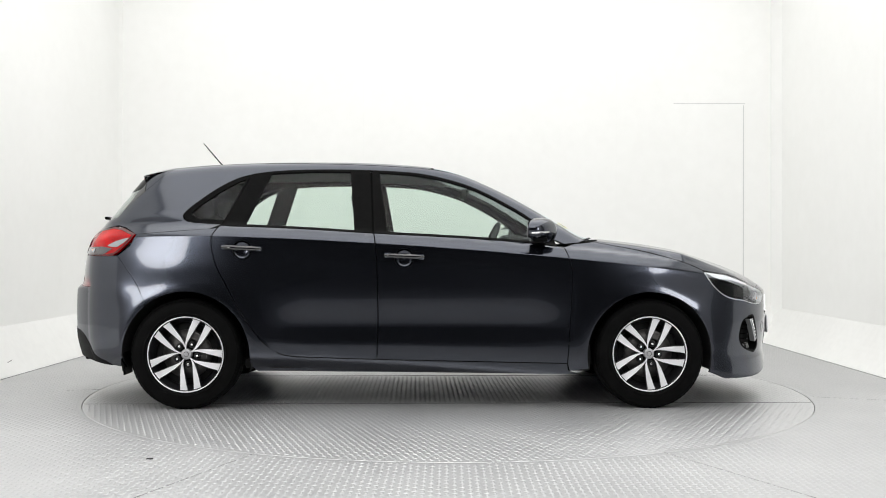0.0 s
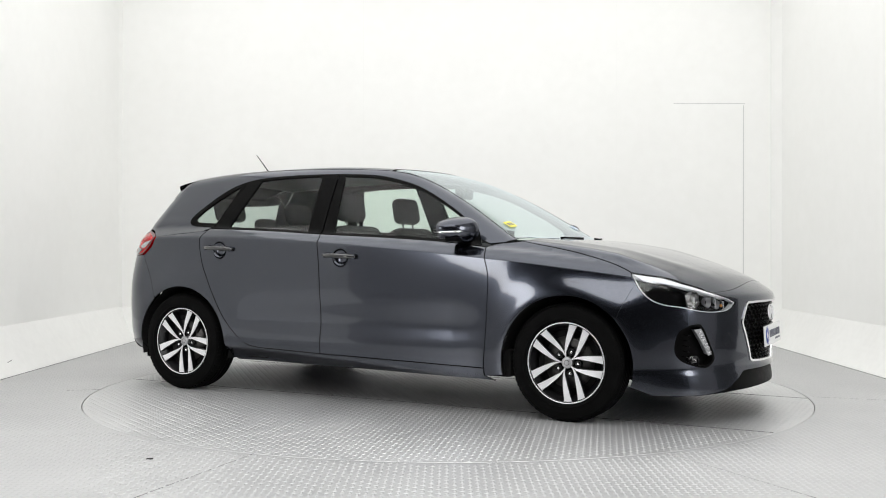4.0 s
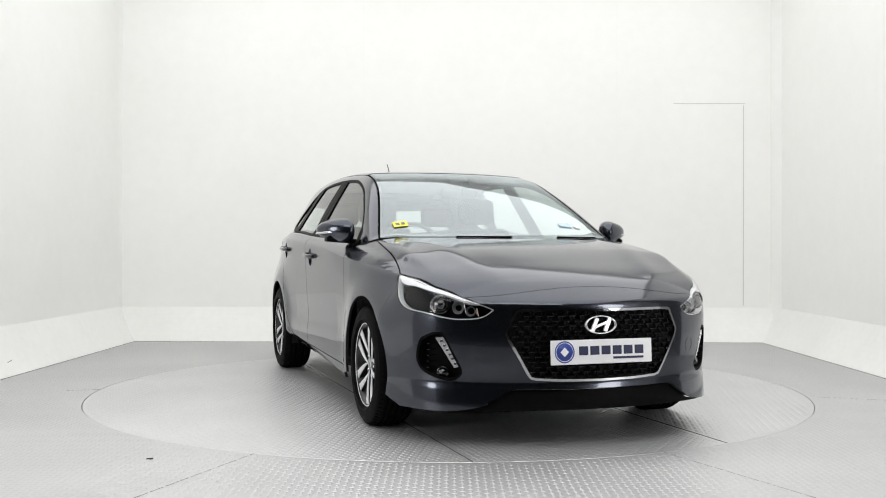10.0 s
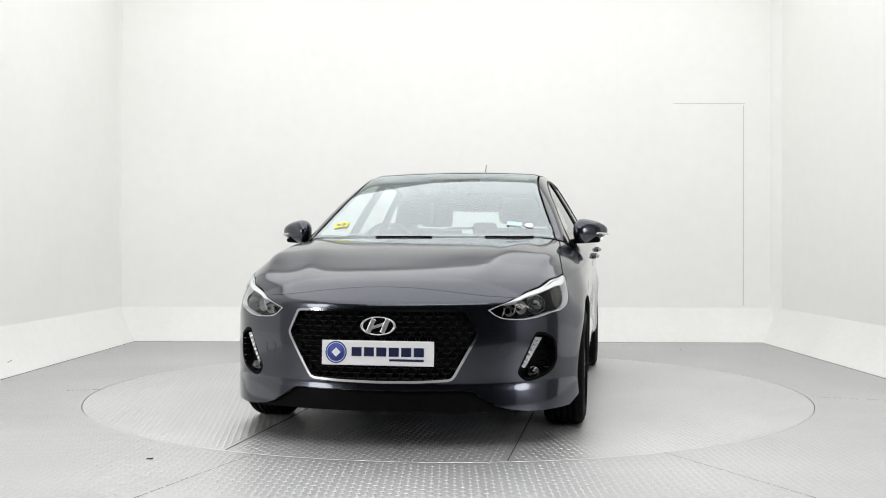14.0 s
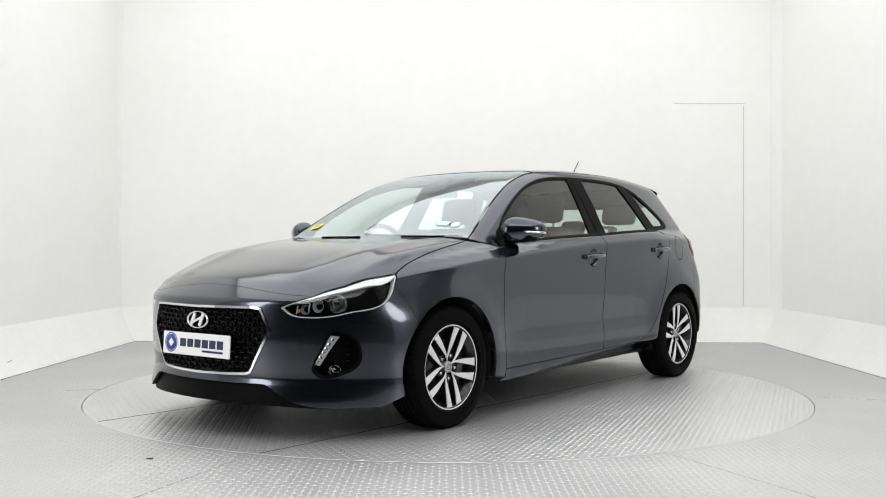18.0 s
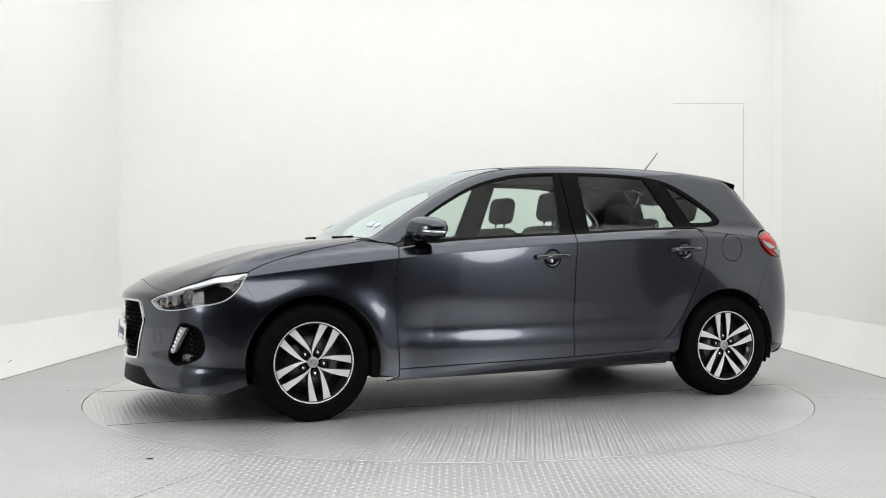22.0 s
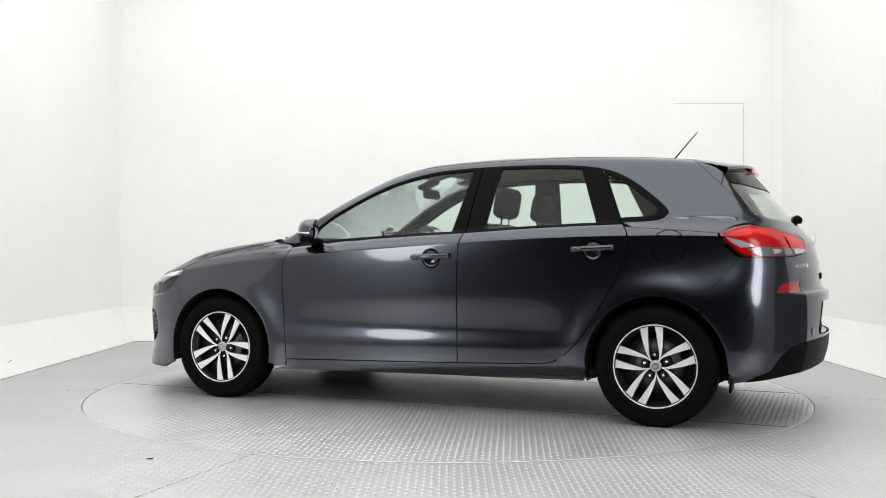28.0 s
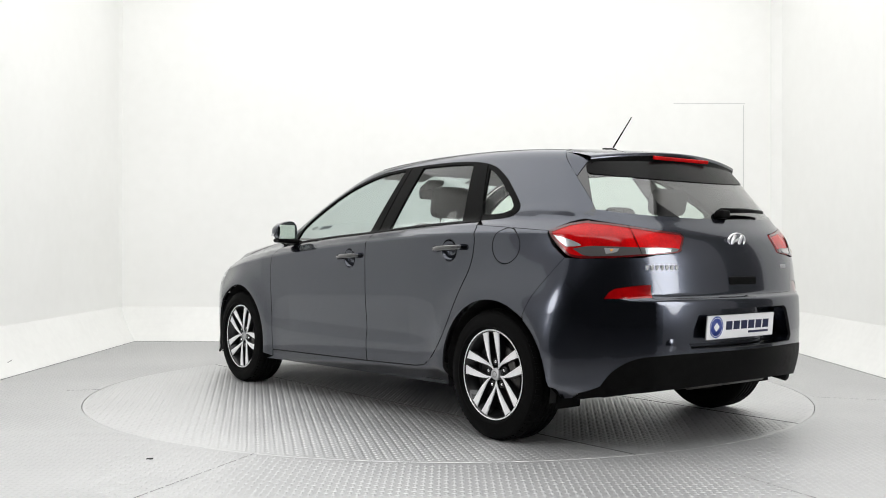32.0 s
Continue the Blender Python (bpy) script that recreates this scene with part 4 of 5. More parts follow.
def spoke_mesh(side, mat, y0, y1, grow=0.0, name="spoke"):
    """One blade of a pair; side is -1 or 1 about the pair's middle line, which points up."""
    pts = []
    for r, a0, a1 in ((0.030, 30, 36.0), (0.045, 29.5, 36.0), (0.066, 23.5, 33.0), (0.095, 15.5, 27.5), (0.123, 11.2, 23.5), (0.15, 8.6, 20.6), (0.176, 6.8, 18.4), (0.198, 5.3, 16.9), (0.2068, 4.6, 17.6)):
        pts.append((r, a0 - math.degrees(grow / r), a1 + math.degrees(grow / r)))
    loop = [(r, a) for r, a, _ in pts] + [(r, b) for r, _, b in pts[::-1]]
    out = [(r * math.sin(radians(side * a)), r * math.cos(radians(side * a))) for r, a in loop]
    return poly_prism(out, y0, y1, mat, name, 0.0018 if not grow else 0)


def dish(me, k):
    """Sets the middle back, as a wheel's face is dished."""
    for v in me.vertices:
        r = math.hypot(v.co.x, v.co.z)
        v.co.y -= k * max(0.0, 1 - r / 0.21) ** 1.5
    return me


def make_wheel():
    rim = lathe([(0.203, -0.17), (0.212, -0.165), (0.200, -0.15), (0.186, -0.10), (0.186, -0.05), (0.198, -0.022), (0.2085, -0.012), (0.2165, -0.004), (0.2165, 0.002), (0.213, 0.004), (0.2065, 0.002), (0.203, -0.012), (0.190, -0.03), (0.178, -0.05), (0.178, -0.10), (0.195, -0.16)], 72, "y", ALLOY_DARK, "wheel", True)
    wheel = part("wheel", rim, None, car)
    part("rim_edge", lathe([(0.2165, -0.004), (0.2168, 0.002), (0.2140, 0.0045), (0.2095, 0.0030), (0.2085, -0.006)], 72, "y", ALLOY, "rim_edge"), None, wheel, "bright machined rim edge")
    R = 0.314
    tyre = [(0.2075, -0.178), (0.225, -0.190), (0.250, -0.198), (0.282, -0.192), (0.300, -0.178), (0.308, -0.165)]
    for y in (-0.135, -0.105, -0.075, -0.045):
        tyre += [(R, y - 0.012), (R, y - 0.004), (R - 0.007, y - 0.003), (R - 0.007, y + 0.003), (R, y + 0.004)]
    tyre += [(R, -0.024), (0.308, -0.012), (0.301, 0.001), (0.294, 0.007), (0.2925, 0.0095), (0.290, 0.0095), (0.288, 0.010), (0.268, 0.0175), (0.245, 0.0185), (0.236, 0.0165), (0.2345, 0.0185), (0.230, 0.0175), (0.228, 0.012), (0.219, 0.006), (0.213, -0.003)]
    t = part("tyre", lathe(tyre, 96, "y", RUBBER, "tyre", True), None, wheel, "black road tyre")
    # small blocks on the shoulder of the tread
    bm = bmesh.new()
    for k in range(72):
        a = 2 * math.pi * k / 72
        for y, tilt in ((0.003, 16), (-0.168, -16)):
            add_box(bm, 0.015, 0.022, 0.005, Matrix.Rotation(a, 4, "Y") @ pose(0, y - (0.012 if y > 0 else -0.012), 0.3066, -tilt * 1.6, 0, 0))
    part("tread_block", bm, RUBBER, wheel)["kind"] = "stuff"
    part("wheel_back", lathe([(0.0, -0.062), (0.185, -0.062), (0.185, -0.07), (0.0, -0.07)], 48, "y", UNDER, "wheel_back"), None, wheel)
    part("brake_disc", lathe([(0.06, -0.052), (0.14, -0.052), (0.14, -0.058), (0.06, -0.058)], 48, "y", STEEL, "brake_disc"), None, wheel)
    part("caliper", box(0.05, 0.03, 0.11, pose(-0.105, -0.045, 0.04, 0, 20, 0), 0.01), STEEL, wheel)
    faces = {s: dish(spoke_mesh(s, ALLOY, -0.016, -0.0035), 0.020) for s in (-1, 1)}
    backs = {s: dish(spoke_mesh(s, ALLOY_DARK, -0.038, -0.0085, 0.0026, "spoke_flank"), 0.020) for s in (-1, 1)}
    for k in range(5):
        turn = pose(0, 0, 0, 0, 72 * k + 4, 0)
        for s in (-1, 1):
            ob = part("spoke", faces[s], None, wheel)
            ob.matrix_basis = turn
            ob = part("spoke_flank", backs[s], None, wheel)
            ob.matrix_basis = turn
    web = poly_prism([(0.030 * math.sin(a), 0.030 * math.cos(a)) for a in np.linspace(0, 2 * math.pi, 32)[:-1]], -0.05, -0.021, ALLOY, "hub", 0.002)
    part("hub", web, None, wheel)
    part("centre_cap", lathe([(0.0, -0.0125), (0.018, -0.0132), (0.028, -0.0155), (0.0305, -0.020), (0.031, -0.034)], 32, "y", CAP, "centre_cap"), None, wheel, "satin silver centre cap")
    part("cap_emblem", lathe([(0.012, -0.0130), (0.0135, -0.0120), (0.015, -0.0130)], 24, "y", STEEL, "cap_emblem"), None, wheel)
    hole = lathe([(0.0135, -0.023), (0.0135, -0.046), (0.0, -0.046)], 16, "y", ALLOY_DARK, "nut_seat")
    nut = lathe([(0.0, -0.020), (0.006, -0.0205), (0.0095, -0.025), (0.0100, -0.046)], 6, "y", CHROME, "wheel_nut")
    boss = lathe([(0.0135, -0.0230), (0.0185, -0.0240), (0.0200, -0.045)], 18, "y", ALLOY_DARK, "nut_boss")
    for k in range(5):
        a = radians(72 * k + 4)
        for nm, me in (("nut_seat", hole), ("wheel_nut", nut), ("nut_boss", boss)):
            ob = part(nm, me, None, wheel)
            ob.matrix_basis = pose(0.060 * math.sin(a), 0, 0.060 * math.cos(a))
    return wheel


first = make_wheel()
spots = [(AXLE_F, 1), (AXLE_R, 1), (AXLE_F, -1), (AXLE_R, -1)]
for k, (ax, s) in enumerate(spots):
    m = pose(ax, s * HUB_Y, HUB_Z + 0.006, 0, 0, 0 if s > 0 else 180) @ pose(0, 0, 0, 0, (-30, 1.5, 46, 40)[k], 0)
    if k == 0:
        first.matrix_basis = m
    else:
        copy_thing(first, m)

# wheel houses and underbody
for ax, nm in ((AXLE_F, "wheel_house"), (AXLE_R, "wheel_house")):
    for s in (1, -1):
        v, f = [], []
        a = np.radians(np.linspace(-14, 194, 30))
        for q in a:
            for y, r in ((0.56, 0.372), (0.862, 0.372)):
                v.append((ax + r * math.cos(q), s * y, HUB_Z + r * math.sin(q)))
        for k in range(29):
            f.append((2 * k, 2 * k + 1, 2 * k + 3, 2 * k + 2))
        f.append(tuple(range(0, 60, 2)))
        part(nm, mesh_of(nm, v, f, UNDER), None, car)
for s in (1, -1):
    part("arch_liner", box(0.15, 0.09, 0.15, pose(0.915, s * 0.79, 0.285), 0.01), UNDER, car)
part("underbody", box(3.3, 1.10, 0.09, pose(-0.08, 0, 0.26), 0.02), UNDER, car)
part("engine_bay", box(1.02, 1.10, 0.46, pose(1.50, 0, 0.50), 0.02), UNDER, car)
part("boot_tub", box(0.62, 1.10, 0.50, pose(-1.52, 0, 0.55), 0.02), UNDER, car)
part("floor_pan", box(1.9, 1.62, 0.05, pose(-0.05, 0, 0.25), 0.01), UNDER, car)
part("silencer", box(0.22, 0.6, 0.13, pose(-1.78, -0.1, 0.30), 0.05, 3), UNDER, car)
part("tail_pipe", tube([(-1.78, -0.50, 0.30), (-1.92, -0.50, 0.285), (-2.01, -0.50, 0.270)], 0.027, BLACK, "tail_pipe", 14), None, car)
# thin steel tube stands for the light caught on the silencer's bottom lip
part("silencer_lip_glint", tube([(-1.915, -0.42, 0.262), (-1.92, 0.18, 0.262)], 0.018, STEEL, "silencer_lip_glint", 12), None, car)
for s in (1, -1):
    part("mud_flap", box(0.012, 0.15, 0.13, pose(-1.695, s * 0.745, 0.252, 0, -6, 0), 0.004), BLACK, car)
    part("suspension_arm", tube([(AXLE_R + 0.3, s * 0.5, 0.26), (AXLE_R, s * 0.72, 0.30)], 0.03, UNDER, "suspension_arm"), None, car)
    part("suspension_arm", tube([(AXLE_F - 0.2, s * 0.45, 0.26), (AXLE_F, s * 0.72, 0.28)], 0.03, UNDER, "suspension_arm"), None, car)

# ---- front face ----
grille_full = join(GRILLE_L, flipy(GRILLE_L)[1:-1])


def drawn_in(loop, way, d, where):
    e1, e2 = frame_of(way)
    l = np.stack([loop @ e1, loop @ e2], -1)
    l = l[np.linalg.norm(l - np.roll(l, 1, 0), axis=1) > 1e-4]
    if area2(l) < 0:
        l = l[::-1]
    l = shrink(l, d)
    start = l[:, :1] * e1 + l[:, 1:] * e2 - 3.1 * way
    return land(start, way, 4.2, 70)


grille_in = drawn_in(grille_full, FRONT, 0.0115, None)
grille = panel("grille", [grille_in], FRONT, UNDER, both=False, h=0.05, inset=0, flange=0, off=-0.045)[0]
panel("grille_surround", [grille_full, grille_in], FRONT, CHROME, both=False, h=0.02, inset=0, flange=0.045, off=0.005)
bm = bmesh.new()
e2d = np.stack([grille_in[:, 1], grille_in[:, 2]], -1)
k = 0
for r, z in enumerate(np.arange(0.325, 0.625, 0.0235)):
    for y in np.arange(-0.45, 0.451, 0.052):
        yy = y + (0.026 if r % 2 else 0)
        if within(np.array([[yy - 0.02, z], [yy + 0.02, z]]), [e2d]).all():
            x = nose_x(z) - 0.42 * yy ** 2 - 0.022
            add_box(bm, 0.016, 0.034, 0.0050, pose(x, yy, z, 0, 24, 0))
            add_box(bm, 0.012, 0.004, 0.021, pose(x - 0.006, yy + 0.019, z + 0.0110, 20, 0, 0))
            add_box(bm, 0.012, 0.004, 0.021, pose(x - 0.006, yy - 0.019, z + 0.0110, -20, 0, 0))
part("grille_mesh", bm, GRILLE_BLACK, grille, "gloss black honeycomb grille")["kind"] = "stuff"


def emblem(m, w, h, parent):
    """Oval chrome ring with a slanted bridge across it."""
    n, me_v, me_f = 48, [], []
    for k in range(n):
        a = 2 * math.pi * k / n
        for ro, d in ((1.0, 0.0), (0.99, 0.006), (0.93, 0.009), (0.87, 0.006), (0.86, 0.0)):
            me_v.append((d, w / 2 * ro * math.cos(a), h / 2 * ro * math.sin(a)))
    for k in range(n):
        for q in range(4):
            me_f.append((5 * k + q, 5 * ((k + 1) % n) + q, 5 * ((k + 1) % n) + q + 1, 5 * k + q + 1))
    ring = part("emblem", mesh_of("emblem", me_v, me_f, BADGE, True), None, parent, "oval chrome emblem")
    ring.matrix_basis = m
    for s in (-1, 1):
        ob = part("emblem_bar", box(0.009, w * 0.13, h * 0.80, pose(0.004, s * w * 0.20, 0, -24, 0, 0), 0.002), BADGE, ring)
    part("emblem_bar", box(0.007, w * 0.40, h * 0.15, pose(0.004, 0, 0, 20, 0, 0), 0.002), BADGE, ring)
    return ring


emblem(pose(2.220, 0, 0.562, 0, -4, 0), 0.165, 0.086, car)


def plate(m, parent, name):
    p = part(name, box(0.010, 0.52, 0.112, None, 0.004), PLATE_WHITE, parent, "white dealer plate with a blue disc and navy bars")
    p.matrix_basis = m
    d = lathe([(0.0, 0.0058), (0.041, 0.0058), (0.041, 0.004)], 40, "z", BLUE, "plate_disc")
    o = part("plate_disc", d, None, p)
    o.matrix_basis = pose(0.0, -0.192, 0.002, 0, 90, 0)
    r = part("plate_disc_ring", lathe([(0.044, 0.0056), (0.047, 0.0060), (0.050, 0.0056)], 40, "z", BLUE, "plate_disc_ring"), None, p)
    r.matrix_basis = o.matrix_basis
    part("plate_disc_bar", box(0.0016, 0.030, 0.030, pose(0.0060, -0.192, 0.002, 45, 0, 0)), PLATE_WHITE, p)
    for k in range(6):
        part("plate_bar", box(0.0016, 0.046, 0.040, pose(0.0056, -0.096 + k * 0.0575, 0.006), 0.0), NAVY, p)
    part("plate_small_bar", box(0.0016, 0.158, 0.010, pose(0.0056, 0.135, -0.030)), NAVY, p)
    return p


plate(pose(2.232, 0, 0.440, 0, -3, 0), car, "number_plate")
part("plate_bracket", box(0.06, 0.36, 0.06, pose(2.193, 0, 0.44)), BLACK, car)

# headlamps
lens = panel("headlamp", [LAMP], FDIAG, CLEAR, h=0.03, inset=0.002, flange=0.0, off=0.001, label="clear headlamp lens")
panel("lamp_housing", [LAMP], FDIAG, BLACK, lens, h=0.03, inset=0.0, flange=0, off=-0.055)
lamp_in = drawn_in(LAMP, FDIAG, 0.010, None)
panel("lamp_rim", [LAMP, lamp_in], FDIAG, WHITE_LENS, lens, h=0.02, inset=0.003, flange=0.03, off=-0.006, label="silver light strip round the lamp")
guide = join(on_side(1.664, 0.784, 1.72, 0.773, 1.80, 0.760), on_front(0.715, 0.730, 0.66, 0.708, 0.60, 0.680), on_front(0.602, 0.672, 0.66, 0.696, 0.715, 0.712), on_side(1.82, 0.738, 1.76, 0.740, 1.715, 0.752))
panel("light_guide", [guide], FDIAG, WHITE_LENS, lens, h=0.02, inset=0.0, flange=0.01, off=-0.004, label="white daytime light guide")
for s, ln in ((1, lens[0]), (-1, lens[1])):
    yy, zz, rr = 0.690, 0.652, 0.036
    p = on_front(yy, zz)[0]
    face = pose(p[0] - 0.034, s * p[1], p[2]) @ Matrix.Rotation(radians(s * 14), 4, "Z") @ Matrix.Rotation(radians(90), 4, "Y")
    for nm, prof, mat in (("projector", [(0.0, 0.55), (0.4, 0.48), (0.68, 0.2), (0.74, 0.0)], GLOSS), ("projector_ring", [(0.74, 0.0), (0.78, 0.22), (0.86, 0.2), (0.9, -0.6)], STEEL),
                          ("projector_bezel", [(0.95, -0.1), (1.05, 0.1), (1.18, 0.12), (1.3, -0.7)], GLOSS)):
        o = part(nm, lathe([(r * rr, h * rr) for r, h in prof], 32, "z", mat, nm), None, ln)
        o.matrix_basis = face
    # reflector chambers with upright fins, towards the grille
    for yy, zz, w, h in ((0.622, 0.640, 0.034, 0.062), (0.572, 0.624, 0.030, 0.048)):
        p = on_front(yy, zz)[0]
        bowl = lathe([(0.006, -0.03), (0.5 * w, -0.022), (0.85 * w, -0.006), (w, 0.010)], 20, "z", CAP, "reflector")
        o = part("reflector", bowl, None, ln)
        o.matrix_basis = pose(p[0] - 0.045, s * p[1], p[2]) @ Matrix.Rotation(radians(s * 24), 4, "Z") @ Matrix.Rotation(radians(90), 4, "Y") @ Matrix.Diagonal((h / w / 2, 0.8, 1, 1))
        p = on_front(yy - 0.026, zz)[0]
        part("reflector_fin", box(0.030, 0.006, h * 0.8, pose(p[0] - 0.034, s * p[1], p[2], s * -12, 8, s * 25), 0.002), CHROME, ln)
    p = on_front(0.548, 0.618)[0]
    part("signal_bulb", box(0.012, 0.012, 0.016, pose(p[0] - 0.035, s * p[1], p[2]), 0.005, 3), AMBER, ln, "small amber bulb")

# fog pockets
fogs = panel("fog_pocket", [FOG], FDIAG, BLACK, h=0.03, inset=0, flange=0, off=-0.05)
fog_in = drawn_in(FOG, FDIAG, 0.012, None)
panel("fog_surround", [FOG, fog_in], FDIAG, BLACK, fogs, h=0.02, inset=0.0005, flange=0.05, off=-0.002)
drl = join(on_front(0.722, 0.500, 0.690, 0.505), on_front(0.655, 0.432, 0.625, 0.372, 0.648, 0.362, 0.682, 0.425))
panel("running_light", [drl], FDIAG, LED_LENS, fogs, h=0.02, inset=0, flange=0.03, off=-0.004, label="clear daytime running light strip")
for s, fg in ((1, fogs[0]), (-1, fogs[1])):
    p = on_front(0.680, 0.335)[0]
    o = part("fog_lamp", lathe([(0.0, 0.014), (0.014, 0.010), (0.023, 0.0), (0.028, 0.004), (0.03, -0.03)], 24, "z", GLOSS, "fog_lamp"), None, fg)
    o.matrix_basis = pose(p[0] - 0.035, s * p[1], p[2]) @ Matrix.Rotation(radians(s * 30), 4, "Z") @ Matrix.Rotation(radians(90), 4, "Y")
    for q in range(6):
        t = (q + 0.5) / 6
        p = on_front(0.703 - 0.066 * t, 0.495 - 0.122 * t)[0]
        part("led_cell", box(0.006, 0.016, 0.013, pose(p[0] - 0.003, s * p[1], p[2], s * -24, 0, s * 35), 0.002), CHROME, fg)
    for q in range(5):
        p = on_front(0.725, 0.36 + q * 0.028)[0]
        part("fog_slat", box(0.012, 0.055, 0.004, pose(p[0] - 0.035, s * p[1], p[2], 0, 0, -s * 38)), GLOSS, fg)
    p = on_front(0.555, 0.445)[0]
    n = slope(p[None])[0]
    o = part("tow_cap", lathe([(0.0315, 0.0), (0.0325, 0.0008), (0.0335, 0.0)], 36, "z", GLOSS, "tow_cap"), None, car)
    if s > 0:
        o.matrix_basis = Matrix.Translation(p) @ Vector(n).to_track_quat("Z", "Y").to_matrix().to_4x4()
    else:
        o.matrix_basis = Matrix.Translation(p * [1, -1, 1]) @ Vector(n * [1, -1, 1]).to_track_quat("Z", "Y").to_matrix().to_4x4()

# ---- tail ----
tl = panel("tail_lamp", [TL], RDIAG, RED, h=0.012, inset=0.002, flange=0.02, off=0.001, label="red tail lamp with a clear lower band")
tl_in = drawn_in(TL, RDIAG, 0.014, None)
panel("tail_lamp_edge", [TL, tl_in], RDIAG, RED_DEEP, tl, h=0.012, inset=0.002, flange=0.0, off=0.003, label="dark red edge of the lamp")
TLW = join(on_side(-1.665, 0.976, -1.70, 0.968, -1.745, 0.955), on_side(-1.790, 0.935, -1.800, 0.927, -1.770, 0.922, -1.735, 0.922, -1.695, 0.948))
panel("tail_lamp_clear", [TLW], RDIAG, LED_LENS, tl, h=0.01, inset=0, flange=0.01, off=0.0045, label="clear outer lens wedge")
TLS = join(on_side(-1.765, 0.912), on_side(-1.81, 0.921, -1.84, 0.924), on_rear(0.70, 0.922, 0.60, 0.918, 0.43, 0.916, 0.385, 0.912), lift(bow([(0.40, 0.900), (0.55, 0.889), (0.69, 0.880)], 4), on_rear), on_side(-1.84, 0.878, -1.81, 0.884))
panel("tail_lamp_band", [TLS], RDIAG, SMOKED, tl, h=0.01, inset=0, flange=0.01, off=0.0045, label="smoked clear lower band")
for y0, y1 in ((0.425, 0.555), (0.665, 0.715)):
    cl = join(on_rear(y0, 0.912, y0 + 0.01, 0.898, (y0 + y1) / 2, 0.893, y1, 0.888, y1, 0.914, (y0 + y1) / 2, 0.914))
    panel("reversing_lens", [cl], RDIAG, LED_LENS, tl, h=0.01, inset=0, flange=0, off=0.0065, label="clear reversing lens")
for s, ln in ((1, tl[0]), (-1, tl[1])):
    p = on_rear(0.690, 0.902)[0]
    part("signal_bulb", box(0.008, 0.026, 0.018, pose(p[0] - 0.002, s * p[1], p[2], 0, 0, -s * 30), 0.003, 2), AMBER, ln, "small amber bulb")
tl_cut = join(on_rear(0.572, 0.885, 0.575, 0.885, 0.585, 1.018, 0.582, 1.018))
panel("tail_lamp_joint", [tl_cut], RDIAG, BLACK, tl, h=0.02, inset=0, flange=0.0, off=0.006)
panel("rear_reflector", [RLAMP], RDIAG, RED_FOG, h=0.02, inset=0.002, flange=0.02, off=-0.002, label="red rear fog lamp")
rpl = lift(RPL, on_rear)
panel("plate_recess", [join(rpl, flipy(rpl)[1:-1])], REAR, PAINT, both=False, h=0.03, inset=0.0, flange=0, off=-0.085)
v, f = [], []
rim2 = join(rpl, flipy(rpl)[1:-1])
for p in rim2:
    v += [p, p + [0.088, 0, 0]]
for k in range(len(rim2)):
    l = (k + 1) % len(rim2)
    f.append((2 * k, 2 * l, 2 * l + 1, 2 * k + 1))
part("recess_edge", mesh_of("recess_edge", v, f, PAINT), None, car)
plate(pose(-2.088, 0, 0.552, 0, 5, 180), car, "number_plate")
emblem(pose(-2.062, 0, 0.955, 0, 9, 180), 0.135, 0.072, car)
for y, w in ((0.485, 0.17), (-0.42, 0.075)):
    n = 7 if y > 0 else 3
    for k in range(n):
        yy = y - w / 2 + w * (k + 0.5) / n
        p = on_rear(abs(yy), 0.828)[0]
        part("badge_bar", box(0.005, w / n * 0.74, 0.021, pose(p[0], yy, p[2], 0, 0, 0), 0.001), BADGE, car)
p = on_rear(0.488, 0.485)[0]
cap_ = part("tow_cap", lathe([(0.0, 0.0012), (0.026, 0.0010), (0.0275, 0.0), (0.029, 0.0008), (0.030, 0.0)], 36, "z", PAINT, "tow_cap"), None, car)
for q_ in cap_.data.polygons:
    q_.flip()
cap_.matrix_basis = Matrix.Translation(p) @ Vector(slope(p[None])[0]).to_track_quat("Z", "Y").to_matrix().to_4x4()
# release pad under the emblem, wiper
p = on_rear(0.0, 0.765)[0]
part("release_pad", box(0.03, 0.21, 0.040, pose(p[0] + 0.010, 0, p[2]), 0.01), BLACK, car)
wip = on_rear(0.0, 1.092, 0.15, 1.098, 0.30, 1.10, 0.42, 1.097) * [1, -1, 1]
part("rear_wiper", tube(wip + np.array([-0.028, 0, 0.004]), 0.014, BLACK, "rear_wiper", 8, 0.6), None, car)
p = on_rear(0.0, 1.075)[0]
part("wiper_pivot", box(0.05, 0.075, 0.042, pose(p[0] - 0.014, -0.01, p[2] + 0.006), 0.015, 3), BLACK, car)

# roof spoiler: painted top, black underside, high stop lamp
ys = np.linspace(-0.555, 0.555, 25)
rows = []
for y in ys:
    xs0 = -1.478 - 0.05 * math.cos(y * 2.7)
    xt = -1.745 + 0.30 * y * y
    zt = 1.388 - 0.115 * y * y
    z0 = on_top(xs0, y)[0][2] + 0.0005
    rows.append([(xs0, y, z0), (xs0 + (xt - xs0) * 0.5, y, (z0 + zt) / 2 + 0.003), (xt + 0.012, y, zt + 0.002), (xt, y, zt - 0.004), (xt + 0.003, y, zt - 0.016)])
verts = [p for r in rows for p in r]
faces = [(5 * i + k, 5 * i + k + 1, 5 * i + 6 + k, 5 * i + 5 + k) for i in range(24) for k in range(4)]
spoiler = part("spoiler", mesh_of("spoiler", verts, faces, PAINT, True), None, car)
rows2 = []
